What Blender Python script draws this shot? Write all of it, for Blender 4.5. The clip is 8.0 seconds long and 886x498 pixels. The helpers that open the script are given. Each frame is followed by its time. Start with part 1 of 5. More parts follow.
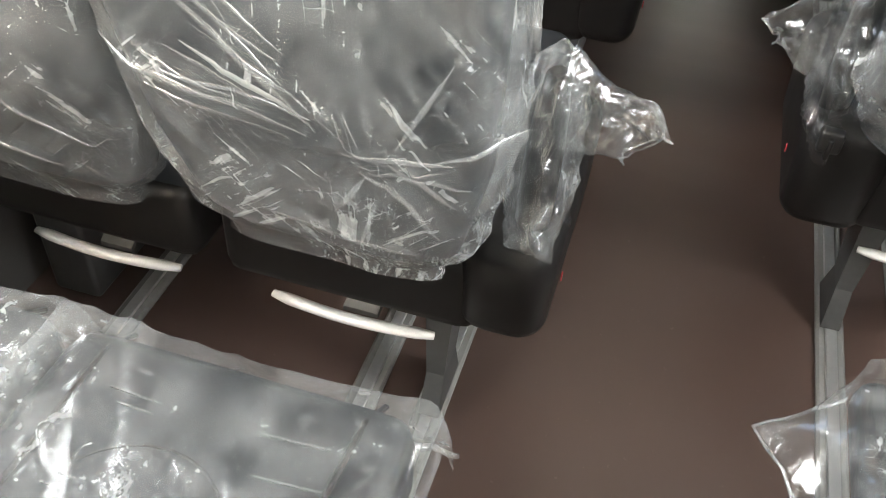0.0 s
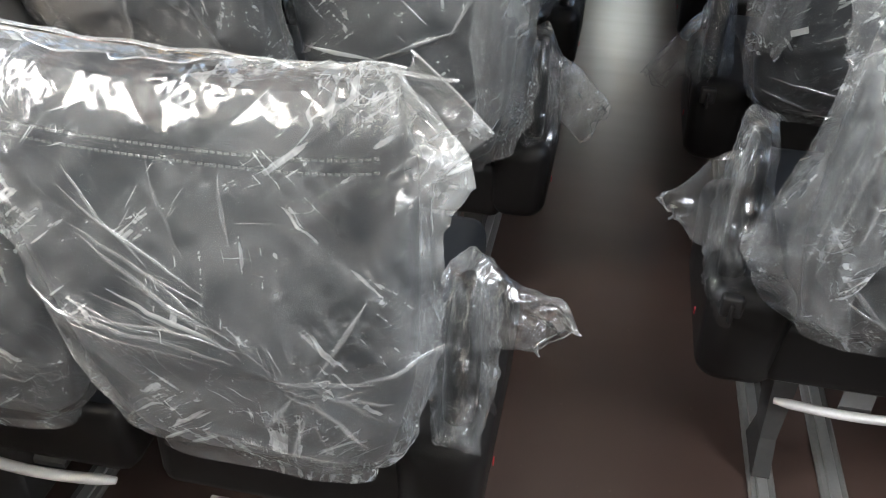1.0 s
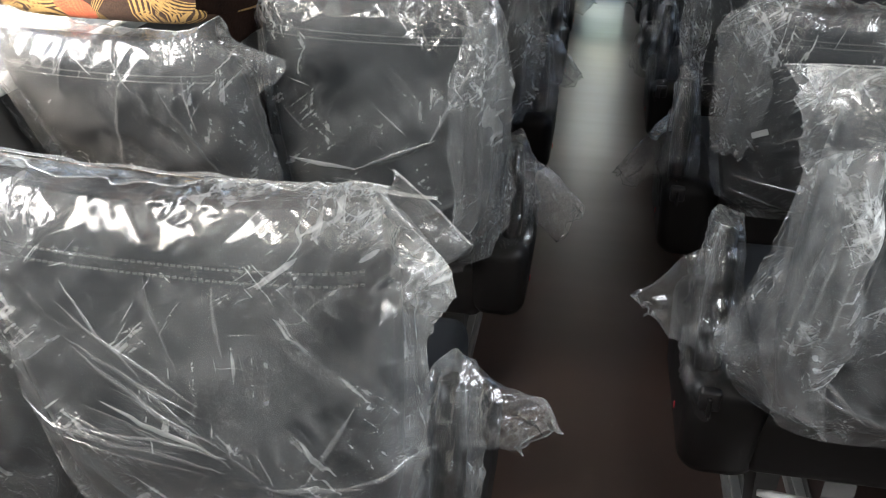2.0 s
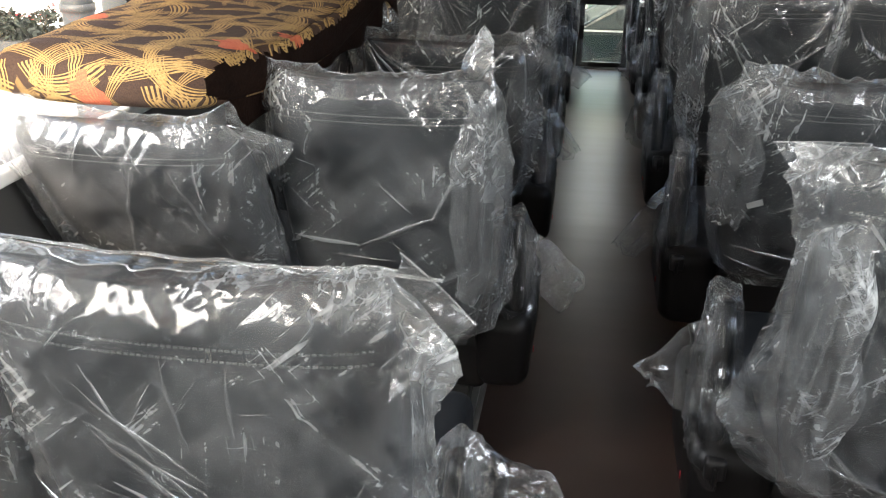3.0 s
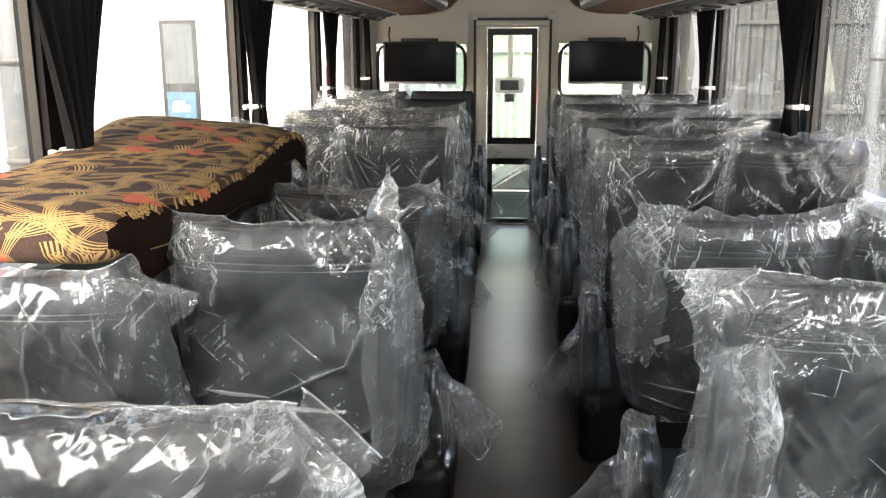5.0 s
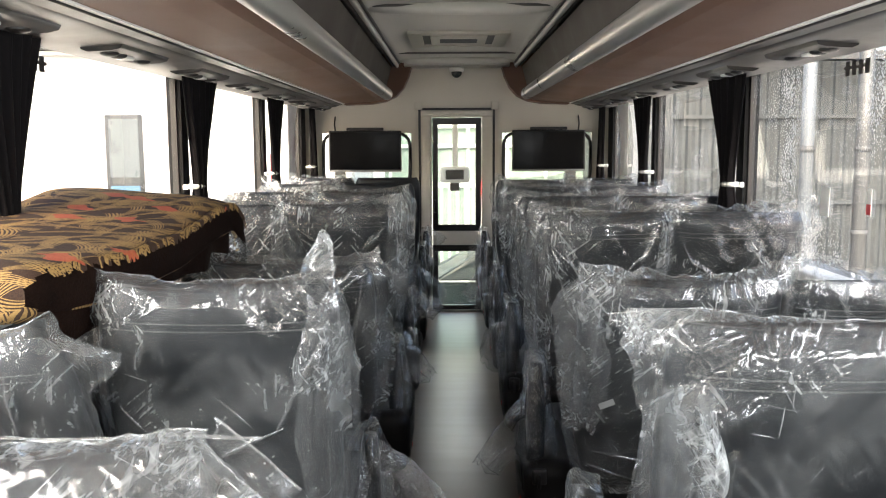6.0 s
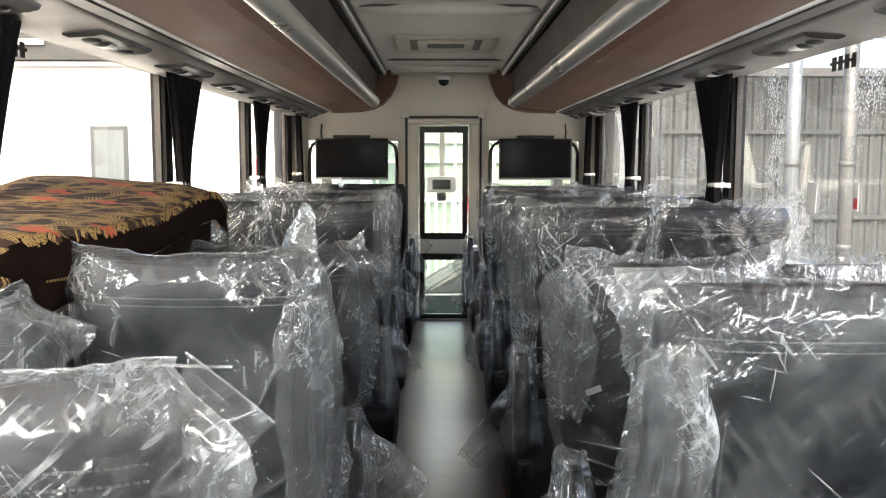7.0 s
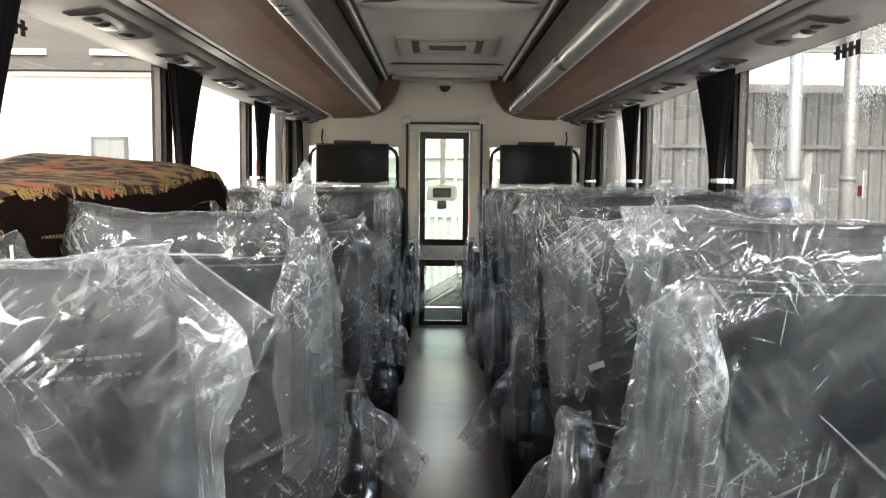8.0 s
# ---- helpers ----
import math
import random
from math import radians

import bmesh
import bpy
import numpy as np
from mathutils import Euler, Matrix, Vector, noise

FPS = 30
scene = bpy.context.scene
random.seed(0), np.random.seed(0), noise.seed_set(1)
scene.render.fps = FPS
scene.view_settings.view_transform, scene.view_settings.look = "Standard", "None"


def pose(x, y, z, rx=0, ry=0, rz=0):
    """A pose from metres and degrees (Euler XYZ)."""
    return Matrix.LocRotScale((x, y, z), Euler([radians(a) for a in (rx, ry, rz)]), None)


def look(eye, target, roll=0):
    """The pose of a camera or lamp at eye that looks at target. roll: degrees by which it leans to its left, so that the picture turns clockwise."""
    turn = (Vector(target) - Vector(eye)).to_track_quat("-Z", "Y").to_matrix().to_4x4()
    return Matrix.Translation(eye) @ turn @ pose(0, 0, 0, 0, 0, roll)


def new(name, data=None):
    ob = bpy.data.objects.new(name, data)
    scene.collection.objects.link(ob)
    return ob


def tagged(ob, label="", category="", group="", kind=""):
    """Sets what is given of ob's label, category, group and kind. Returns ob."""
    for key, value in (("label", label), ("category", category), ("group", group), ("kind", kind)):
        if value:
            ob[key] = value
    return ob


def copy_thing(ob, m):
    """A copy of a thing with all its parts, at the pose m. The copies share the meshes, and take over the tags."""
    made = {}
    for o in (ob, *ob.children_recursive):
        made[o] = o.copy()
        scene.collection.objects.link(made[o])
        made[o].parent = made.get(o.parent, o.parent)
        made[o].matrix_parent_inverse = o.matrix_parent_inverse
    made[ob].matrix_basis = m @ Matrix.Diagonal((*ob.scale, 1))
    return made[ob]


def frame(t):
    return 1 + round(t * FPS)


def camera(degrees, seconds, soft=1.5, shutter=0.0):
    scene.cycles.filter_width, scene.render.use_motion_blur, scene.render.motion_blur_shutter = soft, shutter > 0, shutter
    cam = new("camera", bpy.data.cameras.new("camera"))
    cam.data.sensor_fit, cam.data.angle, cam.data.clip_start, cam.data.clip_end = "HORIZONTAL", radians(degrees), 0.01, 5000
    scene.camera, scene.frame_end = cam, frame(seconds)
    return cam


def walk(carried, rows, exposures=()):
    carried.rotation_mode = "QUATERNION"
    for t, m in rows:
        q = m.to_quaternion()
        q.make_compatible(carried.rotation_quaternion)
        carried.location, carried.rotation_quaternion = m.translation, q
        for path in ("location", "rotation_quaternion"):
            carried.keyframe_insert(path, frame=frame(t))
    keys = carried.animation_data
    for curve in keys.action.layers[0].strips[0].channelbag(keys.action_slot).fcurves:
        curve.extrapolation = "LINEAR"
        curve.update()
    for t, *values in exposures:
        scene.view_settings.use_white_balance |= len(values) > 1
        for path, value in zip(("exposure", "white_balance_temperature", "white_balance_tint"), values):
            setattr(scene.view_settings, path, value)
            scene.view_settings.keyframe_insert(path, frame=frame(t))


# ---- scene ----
cam = camera(53.3, 8.0, soft=1.1)
PATH = [
    (0, (-0.146, 0.468, 1.293), (-0.508, 1.88, -0.076), 4.0),
    (0.5, (-0.133, 0.494, 1.361), (-0.453, 2.026, 0.117), 2.7),
    (1, (-0.126, 0.481, 1.397), (-0.421, 2.111, 0.277), 2.1),
    (1.5, (-0.122, 0.464, 1.416), (-0.401, 2.163, 0.398), 1.7),
    (3, (-0.121, 0.423, 1.458), (-0.417, 2.234, 0.661), 0.4),
    (3.5, (-0.122, 0.417, 1.466), (-0.406, 2.256, 0.734), -0.1),
    (4, (-0.122, 0.414, 1.463), (-0.372, 2.285, 0.803), -0.1),
    (4.5, (-0.112, 0.412, 1.455), (-0.3, 2.321, 0.889), -0.1),
    (5, (-0.102, 0.418, 1.427), (-0.232, 2.362, 0.975), -0.2),
    (6.5, (-0.075, 0.454, 1.305), (-0.064, 2.445, 1.108), -0.1),
    (7, (-0.076, 0.462, 1.264), (-0.063, 2.452, 1.068), 0.1),
    (7.5, (-0.081, 0.455, 1.213), (-0.067, 2.446, 1.017), 0.3),
    (8, (-0.08, 0.478, 1.157), (-0.066, 2.472, 1.005), 0.5),
]
walk(cam, [(t, look(eye, target, roll)) for t, eye, target, roll in PATH],
     exposures=[(0.0, 3.7, 7000, 8), (0.5, 3.35, 6800, 10), (1.0, 3.2, 6600, 10), (1.5, 2.85, 6600, 10), (3.0, 2.6, 6600, 10), (3.5, 2.65, 6700, 10), (4.5, 2.8, 6600, 10), (8.0, 2.8, 6600, 10)])

CX = -0.027          # middle of the coach
HALF = 1.20         # half of the inner width
FRONT = 7.5          # partition behind the driver
REAR = -1.6

# ---- sky and sun ----
world = bpy.data.worlds.new("sky")
scene.world = world
world.use_nodes = True
wn = world.node_tree
sky = wn.nodes.new("ShaderNodeTexSky")
sky.sky_type = "NISHITA"
sky.sun_disc = False
sky.sun_elevation = radians(38)
sky.sun_rotation = radians(190)
sky.air_density, sky.dust_density, sky.ozone_density = 1.0, 7.0, 0.6
bg = wn.nodes["Background"]
bg.inputs["Strength"].default_value = 0.15
wn.links.new(sky.outputs["Color"], bg.inputs["Color"])
sun_data = bpy.data.lights.new("sun", "SUN")
sun_data.energy, sun_data.angle, sun_data.color = 0.5, radians(25), (1.0, 0.985, 0.96)
sun = new("sun", sun_data)
sun.matrix_world = look((2, -12, 9.5), (0, 0, 0))




def window_light(name, x, y0, y1, z0, z1, s, watts):
    """Sky light through a side window behind the camera."""
    d = bpy.data.lights.new(name, "AREA")
    d.shape, d.size, d.size_y, d.energy, d.color = "RECTANGLE", y1 - y0, z1 - z0, watts, (0.93, 0.97, 1.0)
    ob = new(name, d)
    ob.matrix_world = look((x, (y0 + y1) / 2, (z0 + z1) / 2), (x - s, (y0 + y1) / 2, (z0 + z1) / 2))


for s in (-1, 1):
    window_light("window_daylight", CX + s * (HALF + 0.02), -1.40, 0.58, 0.94, 1.62, s, 7.0)
    window_light("window_daylight", CX + s * (HALF + 0.02), 0.74, 1.72, 0.94, 1.62, s, 4.2)


# sky light through the top of the windscreen
wd = bpy.data.lights.new("windscreen_daylight", "AREA")
wd.shape, wd.size, wd.size_y, wd.energy, wd.color = "RECTANGLE", 2.1, 0.26, 4.0, (1.0, 0.98, 0.93)
new("windscreen_daylight", wd).matrix_world = look((CX, 9.68, 1.79), (CX, 6.2, 0.4))

# ---- materials ----
def nodes_of(name):
    m = bpy.data.materials.new(name)
    m.use_nodes = True
    t = m.node_tree
    return m, t, t.nodes, t.links, t.nodes["Principled BSDF"]


def coords(t, scale=(1, 1, 1), rot=(0, 0, 0)):
    tc = t.nodes.new("ShaderNodeTexCoord")
    mp = t.nodes.new("ShaderNodeMapping")
    mp.inputs["Scale"].default_value = scale
    mp.inputs["Rotation"].default_value = rot
    t.links.new(tc.outputs["Object"], mp.inputs["Vector"])
    return mp.outputs["Vector"]


def noise_tex(t, vec, scale, detail=4, rough=0.55, distortion=0.0):
    n = t.nodes.new("ShaderNodeTexNoise")
    n.inputs["Scale"].default_value = scale
    n.inputs["Detail"].default_value = detail
    n.inputs["Roughness"].default_value = rough
    n.inputs["Distortion"].default_value = distortion
    t.links.new(vec, n.inputs["Vector"])
    return n.outputs["Fac"]


def ramp(t, fac, stops):
    r = t.nodes.new("ShaderNodeValToRGB")
    e = r.color_ramp.elements
    while len(e) < len(stops):
        e.new(0.5)
    for i, (p, c) in enumerate(stops):
        e[i].position = p
        e[i].color = (*c, 1) if len(c) == 3 else c
    t.links.new(fac, r.inputs["Fac"])
    return r.outputs["Color"]


def math_node(t, op, a, b=None):
    n = t.nodes.new("ShaderNodeMath")
    n.operation = op
    for i, v in enumerate((a, b)):
        if v is None:
            continue
        if isinstance(v, (int, float)):
            n.inputs[i].default_value = v
        else:
            t.links.new(v, n.inputs[i])
    return n.outputs[0]


def bump(t, height, strength, distance=0.002, normal=None):
    b = t.nodes.new("ShaderNodeBump")
    b.inputs["Strength"].default_value = strength
    b.inputs["Distance"].default_value = distance
    t.links.new(height, b.inputs["Height"])
    if normal:
        t.links.new(normal, b.inputs["Normal"])
    return b.outputs["Normal"]


def grey(v):
    return (v, v, v)


def surface(name, col, rough=0.5, metal=0.0, vary=0.15, grain=120.0, stain=3.0, bumpy=0.15, depth=0.001, spec=0.5):
    """A painted, moulded or metal surface with grain and broad stains."""
    m, t, N, L, p = nodes_of(name)
    v = coords(t)
    big, fine = noise_tex(t, v, stain, 5), noise_tex(t, v, grain, 3)
    mixed = math_node(t, "ADD", math_node(t, "MULTIPLY", big, 0.7), math_node(t, "MULTIPLY", fine, 0.3))
    lo = tuple(c * (1 - vary) for c in col)
    hi = tuple(min(1, c * (1 + vary)) for c in col)
    L.new(ramp(t, mixed, [(0.3, lo), (0.7, hi)]), p.inputs["Base Color"])
    L.new(ramp(t, big, [(0.3, grey(max(0.02, rough - 0.08))), (0.7, grey(min(1, rough + 0.08)))]), p.inputs["Roughness"])
    p.inputs["Metallic"].default_value = metal
    p.inputs["Specular IOR Level"].default_value = spec
    L.new(bump(t, fine, bumpy, depth), p.inputs["Normal"])
    return m


M_leather = surface("leather", (0.014, 0.016, 0.019), 0.45, spec=0.3, vary=0.12, grain=420, stain=5, bumpy=0.3)
M_stitch = surface("thread", (0.09, 0.092, 0.092), 0.8, vary=0.1)
M_plastic = surface("black_plastic", (0.008, 0.0072, 0.0070), 0.42, spec=0.22, vary=0.2, grain=600, bumpy=0.2)
M_steel = surface("dark_steel", (0.10, 0.10, 0.10), 0.45, 0.6, vary=0.15, grain=80)
M_alu = surface("aluminium", (0.62, 0.62, 0.61), 0.38, 0.75, vary=0.12, grain=150, stain=9)
M_alu_dark = surface("grey_flange", (0.26, 0.26, 0.25), 0.5, 0.3, vary=0.2, grain=150, stain=9)
M_bar = surface("pale_footrest_metal", (0.72, 0.71, 0.69), 0.4, 0.2, vary=0.08)
M_cream = surface("cream_panel", (0.60, 0.565, 0.49), 0.5, vary=0.05, grain=300, stain=2, bumpy=0.1)
M_cream_light = surface("pale_ceiling_panel", (0.62, 0.60, 0.55), 0.45, vary=0.05, grain=300, stain=2, bumpy=0.1)
M_brown_rack = surface("brown_rack_panel", (0.135, 0.066, 0.038), 0.55, vary=0.10, grain=500, stain=2, bumpy=0.2)
M_dark_rack = surface("dark_rack_lining", (0.05, 0.042, 0.036), 0.6, vary=0.15)
M_silver = surface("silver_rail", (0.50, 0.49, 0.47), 0.33, 0.7, vary=0.06, grain=60, stain=2)
M_service = surface("grey_service_panel", (0.085, 0.081, 0.077), 0.38, 0.0, spec=0.35, vary=0.06, grain=200)
M_black = surface("black_frame", (0.010, 0.009, 0.009), 0.4, vary=0.15)
M_rubber = surface("glossy_grey_pillar", (0.010, 0.010, 0.011), 0.7, spec=0.15, vary=0.6, grain=30, stain=14)
M_white = surface("white_trim", (0.78, 0.77, 0.74), 0.45, vary=0.05)
M_outer = surface("body_panel", (0.45, 0.45, 0.45), 0.4, vary=0.05)
M_curtain = surface("black_velour", (0.008, 0.007, 0.0075), 0.9, vary=0.3, grain=300, bumpy=0.4, spec=0.15)
M_body_trim = surface("white_body_trim", (0.72, 0.72, 0.72), 0.85, vary=0.12, grain=90)
M_red = surface("red_plastic", (0.5, 0.03, 0.04), 0.4)
M_ground = surface("yard_concrete", (0.33, 0.32, 0.30), 0.85, vary=0.2, grain=25, stain=0.3, bumpy=0.4, depth=0.01)
M_shed = surface("grey_shed_sheet", (0.07, 0.078, 0.082), 0.6, vary=0.2, grain=8, stain=0.8)
M_leaf = surface("hedge_leaf", (0.014, 0.020, 0.013), 0.6, vary=0.5, stain=5)
M_white_wall = surface("white_render", (0.62, 0.62, 0.61), 0.8, vary=0.04, grain=12, stain=0.4, bumpy=0.2)
M_dark_eave = surface("dark_eave", (0.012, 0.013, 0.014), 0.6, vary=0.2, stain=0.5)
M_fence = surface("grey_sheet", (0.034, 0.039, 0.041), 0.5, 0.2, vary=0.25, grain=6, stain=0.7)
M_pipe = surface("grey_white_pipe", (0.085, 0.096, 0.107), 0.5, vary=0.15, grain=20)
M_car = surface("dark_green_paint", (0.006, 0.011, 0.011), 0.25, spec=0.3, vary=0.1, bumpy=0.0)
M_carglass = surface("tinted_glass", (0.03, 0.035, 0.035), 0.08, vary=0.1, bumpy=0.0)
M_blue = surface("blue_print", (0.05, 0.11, 0.18), 0.5, vary=0.2, stain=4)
M_steel_grey = surface("greyed_frame", (0.055, 0.058, 0.06), 0.5)
M_sign_pane = surface("grey_sign_pane", (0.085, 0.10, 0.11), 0.3, vary=0.1, stain=2)
M_paper = surface("white_paper", (0.8, 0.8, 0.78), 0.8, vary=0.05)
M_green = surface("pale_green_panel", (0.20, 0.27, 0.225), 0.6, vary=0.15, stain=1)


def make_floor_material():
    m, t, N, L, p = nodes_of("brown_vinyl")
    v = coords(t)
    big = noise_tex(t, v, 1.3, 3, 0.5)
    fine = noise_tex(t, v, 260, 2)
    c = ramp(t, big, [(0.25, (0.078, 0.050, 0.042)), (0.75, (0.098, 0.064, 0.054))])
    speck = ramp(t, noise_tex(t, v, 75, 2), [(0.70, grey(0)), (0.76, grey(1))])
    mx = N.new("ShaderNodeMixRGB")
    mx.inputs[2].default_value = (0.17, 0.13, 0.115, 1)
    L.new(c, mx.inputs[1])
    L.new(math_node(t, "MULTIPLY", speck, 0.4), mx.inputs[0])
    L.new(mx.outputs[0], p.inputs["Base Color"])
    L.new(ramp(t, big, [(0.3, grey(0.30)), (0.7, grey(0.37))]), p.inputs["Roughness"])
    waves = noise_tex(t, coords(t, (1.5, 6, 1)), 1.4, 1, 0.3)
    n1 = bump(t, waves, 0.22, 0.012)
    L.new(bump(t, fine, 0.10, 0.0006, n1), p.inputs["Normal"])
    p.inputs["Specular IOR Level"].default_value = 0.6
    p.inputs["Coat Weight"].default_value = 0.35
    p.inputs["Coat Roughness"].default_value = 0.33
    return m


M_floor = make_floor_material()


def make_film(name, haze_lo=0.02, haze_hi=0.08, relief=1.0, gloss=1.0, glint=0.21):
    """Thin clear packing film: see-through, with milky patches, straight creases and sharp gloss. Highlights on its
    folds are also painted in, as paler haze.
    """
    m, t, N, L, p = nodes_of(name)
    N.remove(p)
    info = N.new("ShaderNodeObjectInfo")
    tc = N.new("ShaderNodeTexCoord")
    add = N.new("ShaderNodeVectorMath")
    add.operation = "ADD"
    sc = N.new("ShaderNodeVectorMath")
    sc.operation = "SCALE"
    sc.inputs[0].default_value = (7.3, 3.1, 5.7)
    L.new(info.outputs["Random"], sc.inputs["Scale"])
    L.new(tc.outputs["Object"], add.inputs[0])
    L.new(sc.outputs[0], add.inputs[1])

    def mapped(scale, rot, off=0.0):
        mp = N.new("ShaderNodeMapping")
        mp.vector_type = "TEXTURE"
        mp.inputs["Location"].default_value = (off, off * 0.7, -off)
        mp.inputs["Scale"].default_value = [1 / k for k in scale]
        mp.inputs["Rotation"].default_value = rot
        L.new(add.outputs[0], mp.inputs["Vector"])
        return mp.outputs["Vector"]

    def span(value, lo, hi, a=0.0, b=1.0):
        n = N.new("ShaderNodeMapRange")
        n.inputs["From Min"].default_value, n.inputs["From Max"].default_value = lo, hi
        n.inputs["To Min"].default_value, n.inputs["To Max"].default_value = a, b
        L.new(value, n.inputs["Value"])
        return n.outputs[0]

    def M(op, a, b):
        return math_node(t, op, a, b)

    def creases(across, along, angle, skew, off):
        """Straight folds in one direction: relief in metres at a slope of about one, and their lines, later painted
        pale.
        """
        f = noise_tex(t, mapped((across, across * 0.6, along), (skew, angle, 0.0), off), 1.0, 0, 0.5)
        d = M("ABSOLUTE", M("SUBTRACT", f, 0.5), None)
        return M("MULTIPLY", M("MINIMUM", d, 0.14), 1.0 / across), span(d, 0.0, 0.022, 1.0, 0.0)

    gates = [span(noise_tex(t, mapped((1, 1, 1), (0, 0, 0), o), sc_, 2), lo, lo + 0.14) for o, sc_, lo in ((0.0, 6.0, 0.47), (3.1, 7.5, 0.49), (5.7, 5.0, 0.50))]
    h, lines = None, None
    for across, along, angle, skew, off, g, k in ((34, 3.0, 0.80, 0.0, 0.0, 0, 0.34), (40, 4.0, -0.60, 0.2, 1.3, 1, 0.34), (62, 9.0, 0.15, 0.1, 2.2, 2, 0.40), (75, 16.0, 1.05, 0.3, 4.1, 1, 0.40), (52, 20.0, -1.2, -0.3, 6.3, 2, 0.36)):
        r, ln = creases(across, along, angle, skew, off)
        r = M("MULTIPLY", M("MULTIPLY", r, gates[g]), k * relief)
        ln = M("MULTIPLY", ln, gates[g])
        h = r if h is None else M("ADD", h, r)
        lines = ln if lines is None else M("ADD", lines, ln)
    slack = noise_tex(t, mapped((1, 1, 1), (0, 0, 0), 8.0), 17.0, 1)
    h = M("ADD", h, M("MULTIPLY", slack, 0.004 * relief))
    nrm = bump(t, h, 1.0, 1.0)
    milky = span(noise_tex(t, mapped((1, 1, 1), (0, 0, 0), 2.0), 5.0, 3), 0.36, 0.70, haze_lo, haze_hi)

    def facet_glints(scale, rot, off, gate):
        """Long flat planes between straight folds, each painted paler as if it caught the light."""
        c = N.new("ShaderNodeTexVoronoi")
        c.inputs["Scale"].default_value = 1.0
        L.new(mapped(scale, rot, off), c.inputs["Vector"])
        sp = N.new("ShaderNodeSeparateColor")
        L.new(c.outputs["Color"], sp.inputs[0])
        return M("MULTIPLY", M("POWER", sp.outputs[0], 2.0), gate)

    facet_glint_sum = M("ADD", facet_glints((120, 80, 6), (0.1, 0.80, 0.0), 0.4, gates[0]), facet_glints((130, 90, 8), (0.2, -0.55, 0.0), 1.4, gates[1]))
    facet_glint_sum = M("ADD", facet_glint_sum, facet_glints((110, 80, 22), (0.1, 0.2, 0.3), 2.4, gates[2]))

    def fold_glints(across, along, angle, off, gate):
        """Soft pale bands painted in one direction, in place of highlights on long thin folds."""
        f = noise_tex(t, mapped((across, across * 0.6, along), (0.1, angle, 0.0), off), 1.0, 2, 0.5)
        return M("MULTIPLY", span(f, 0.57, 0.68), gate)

    fold_glint_sum = M("ADD", fold_glints(105, 5.0, 0.88, 3.3, gates[0]), fold_glints(90, 5.5, -0.66, 4.3, gates[1]))
    fold_glint_sum = M("ADD", fold_glint_sum, fold_glints(100, 8.0, 0.10, 5.3, gates[2]))
    # wide pale sweeps painted into the haze for sheen on slack film
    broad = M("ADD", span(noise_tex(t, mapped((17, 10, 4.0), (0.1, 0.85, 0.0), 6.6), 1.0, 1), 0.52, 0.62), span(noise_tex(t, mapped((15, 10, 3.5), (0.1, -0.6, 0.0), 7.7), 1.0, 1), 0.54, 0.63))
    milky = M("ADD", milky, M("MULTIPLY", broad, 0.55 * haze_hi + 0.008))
    # milkiness of the film plus crease highlights painted as extra haze
    haze = M("ADD", milky, M("ADD", M("MULTIPLY", lines, 0.55 * glint), M("MULTIPLY", facet_glint_sum, 0.35 * glint)))
    haze = M("MINIMUM", M("ADD", haze, M("MULTIPLY", fold_glint_sum, glint)), 0.65)
    clear = N.new("ShaderNodeBsdfTransparent")
    clear.inputs["Color"].default_value = (0.97, 0.975, 0.975, 1)
    shine = N.new("ShaderNodeBsdfGlossy")
    shine.inputs["Roughness"].default_value = 0.10
    L.new(nrm, shine.inputs["Normal"])
    face = N.new("ShaderNodeLayerWeight")
    face.inputs["Blend"].default_value = 0.5
    L.new(nrm, face.inputs["Normal"])
    edge = M("POWER", face.outputs["Facing"], 4.0)
    k = M("MINIMUM", M("MULTIPLY", M("ADD", M("MULTIPLY", edge, 0.75), 0.10), gloss), 0.95)
    m1 = N.new("ShaderNodeMixShader")
    L.new(k, m1.inputs[0])
    L.new(clear.outputs[0], m1.inputs[1])
    L.new(shine.outputs[0], m1.inputs[2])
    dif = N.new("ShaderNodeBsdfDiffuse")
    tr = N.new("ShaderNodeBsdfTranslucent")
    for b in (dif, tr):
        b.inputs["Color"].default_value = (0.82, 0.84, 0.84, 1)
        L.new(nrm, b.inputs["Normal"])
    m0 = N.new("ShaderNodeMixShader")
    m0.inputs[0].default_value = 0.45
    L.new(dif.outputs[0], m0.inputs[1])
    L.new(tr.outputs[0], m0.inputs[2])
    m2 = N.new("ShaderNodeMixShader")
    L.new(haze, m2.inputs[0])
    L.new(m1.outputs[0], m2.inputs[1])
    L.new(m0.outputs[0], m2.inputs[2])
    L.new(m2.outputs[0], N["Material Output"].inputs["Surface"])
    return m


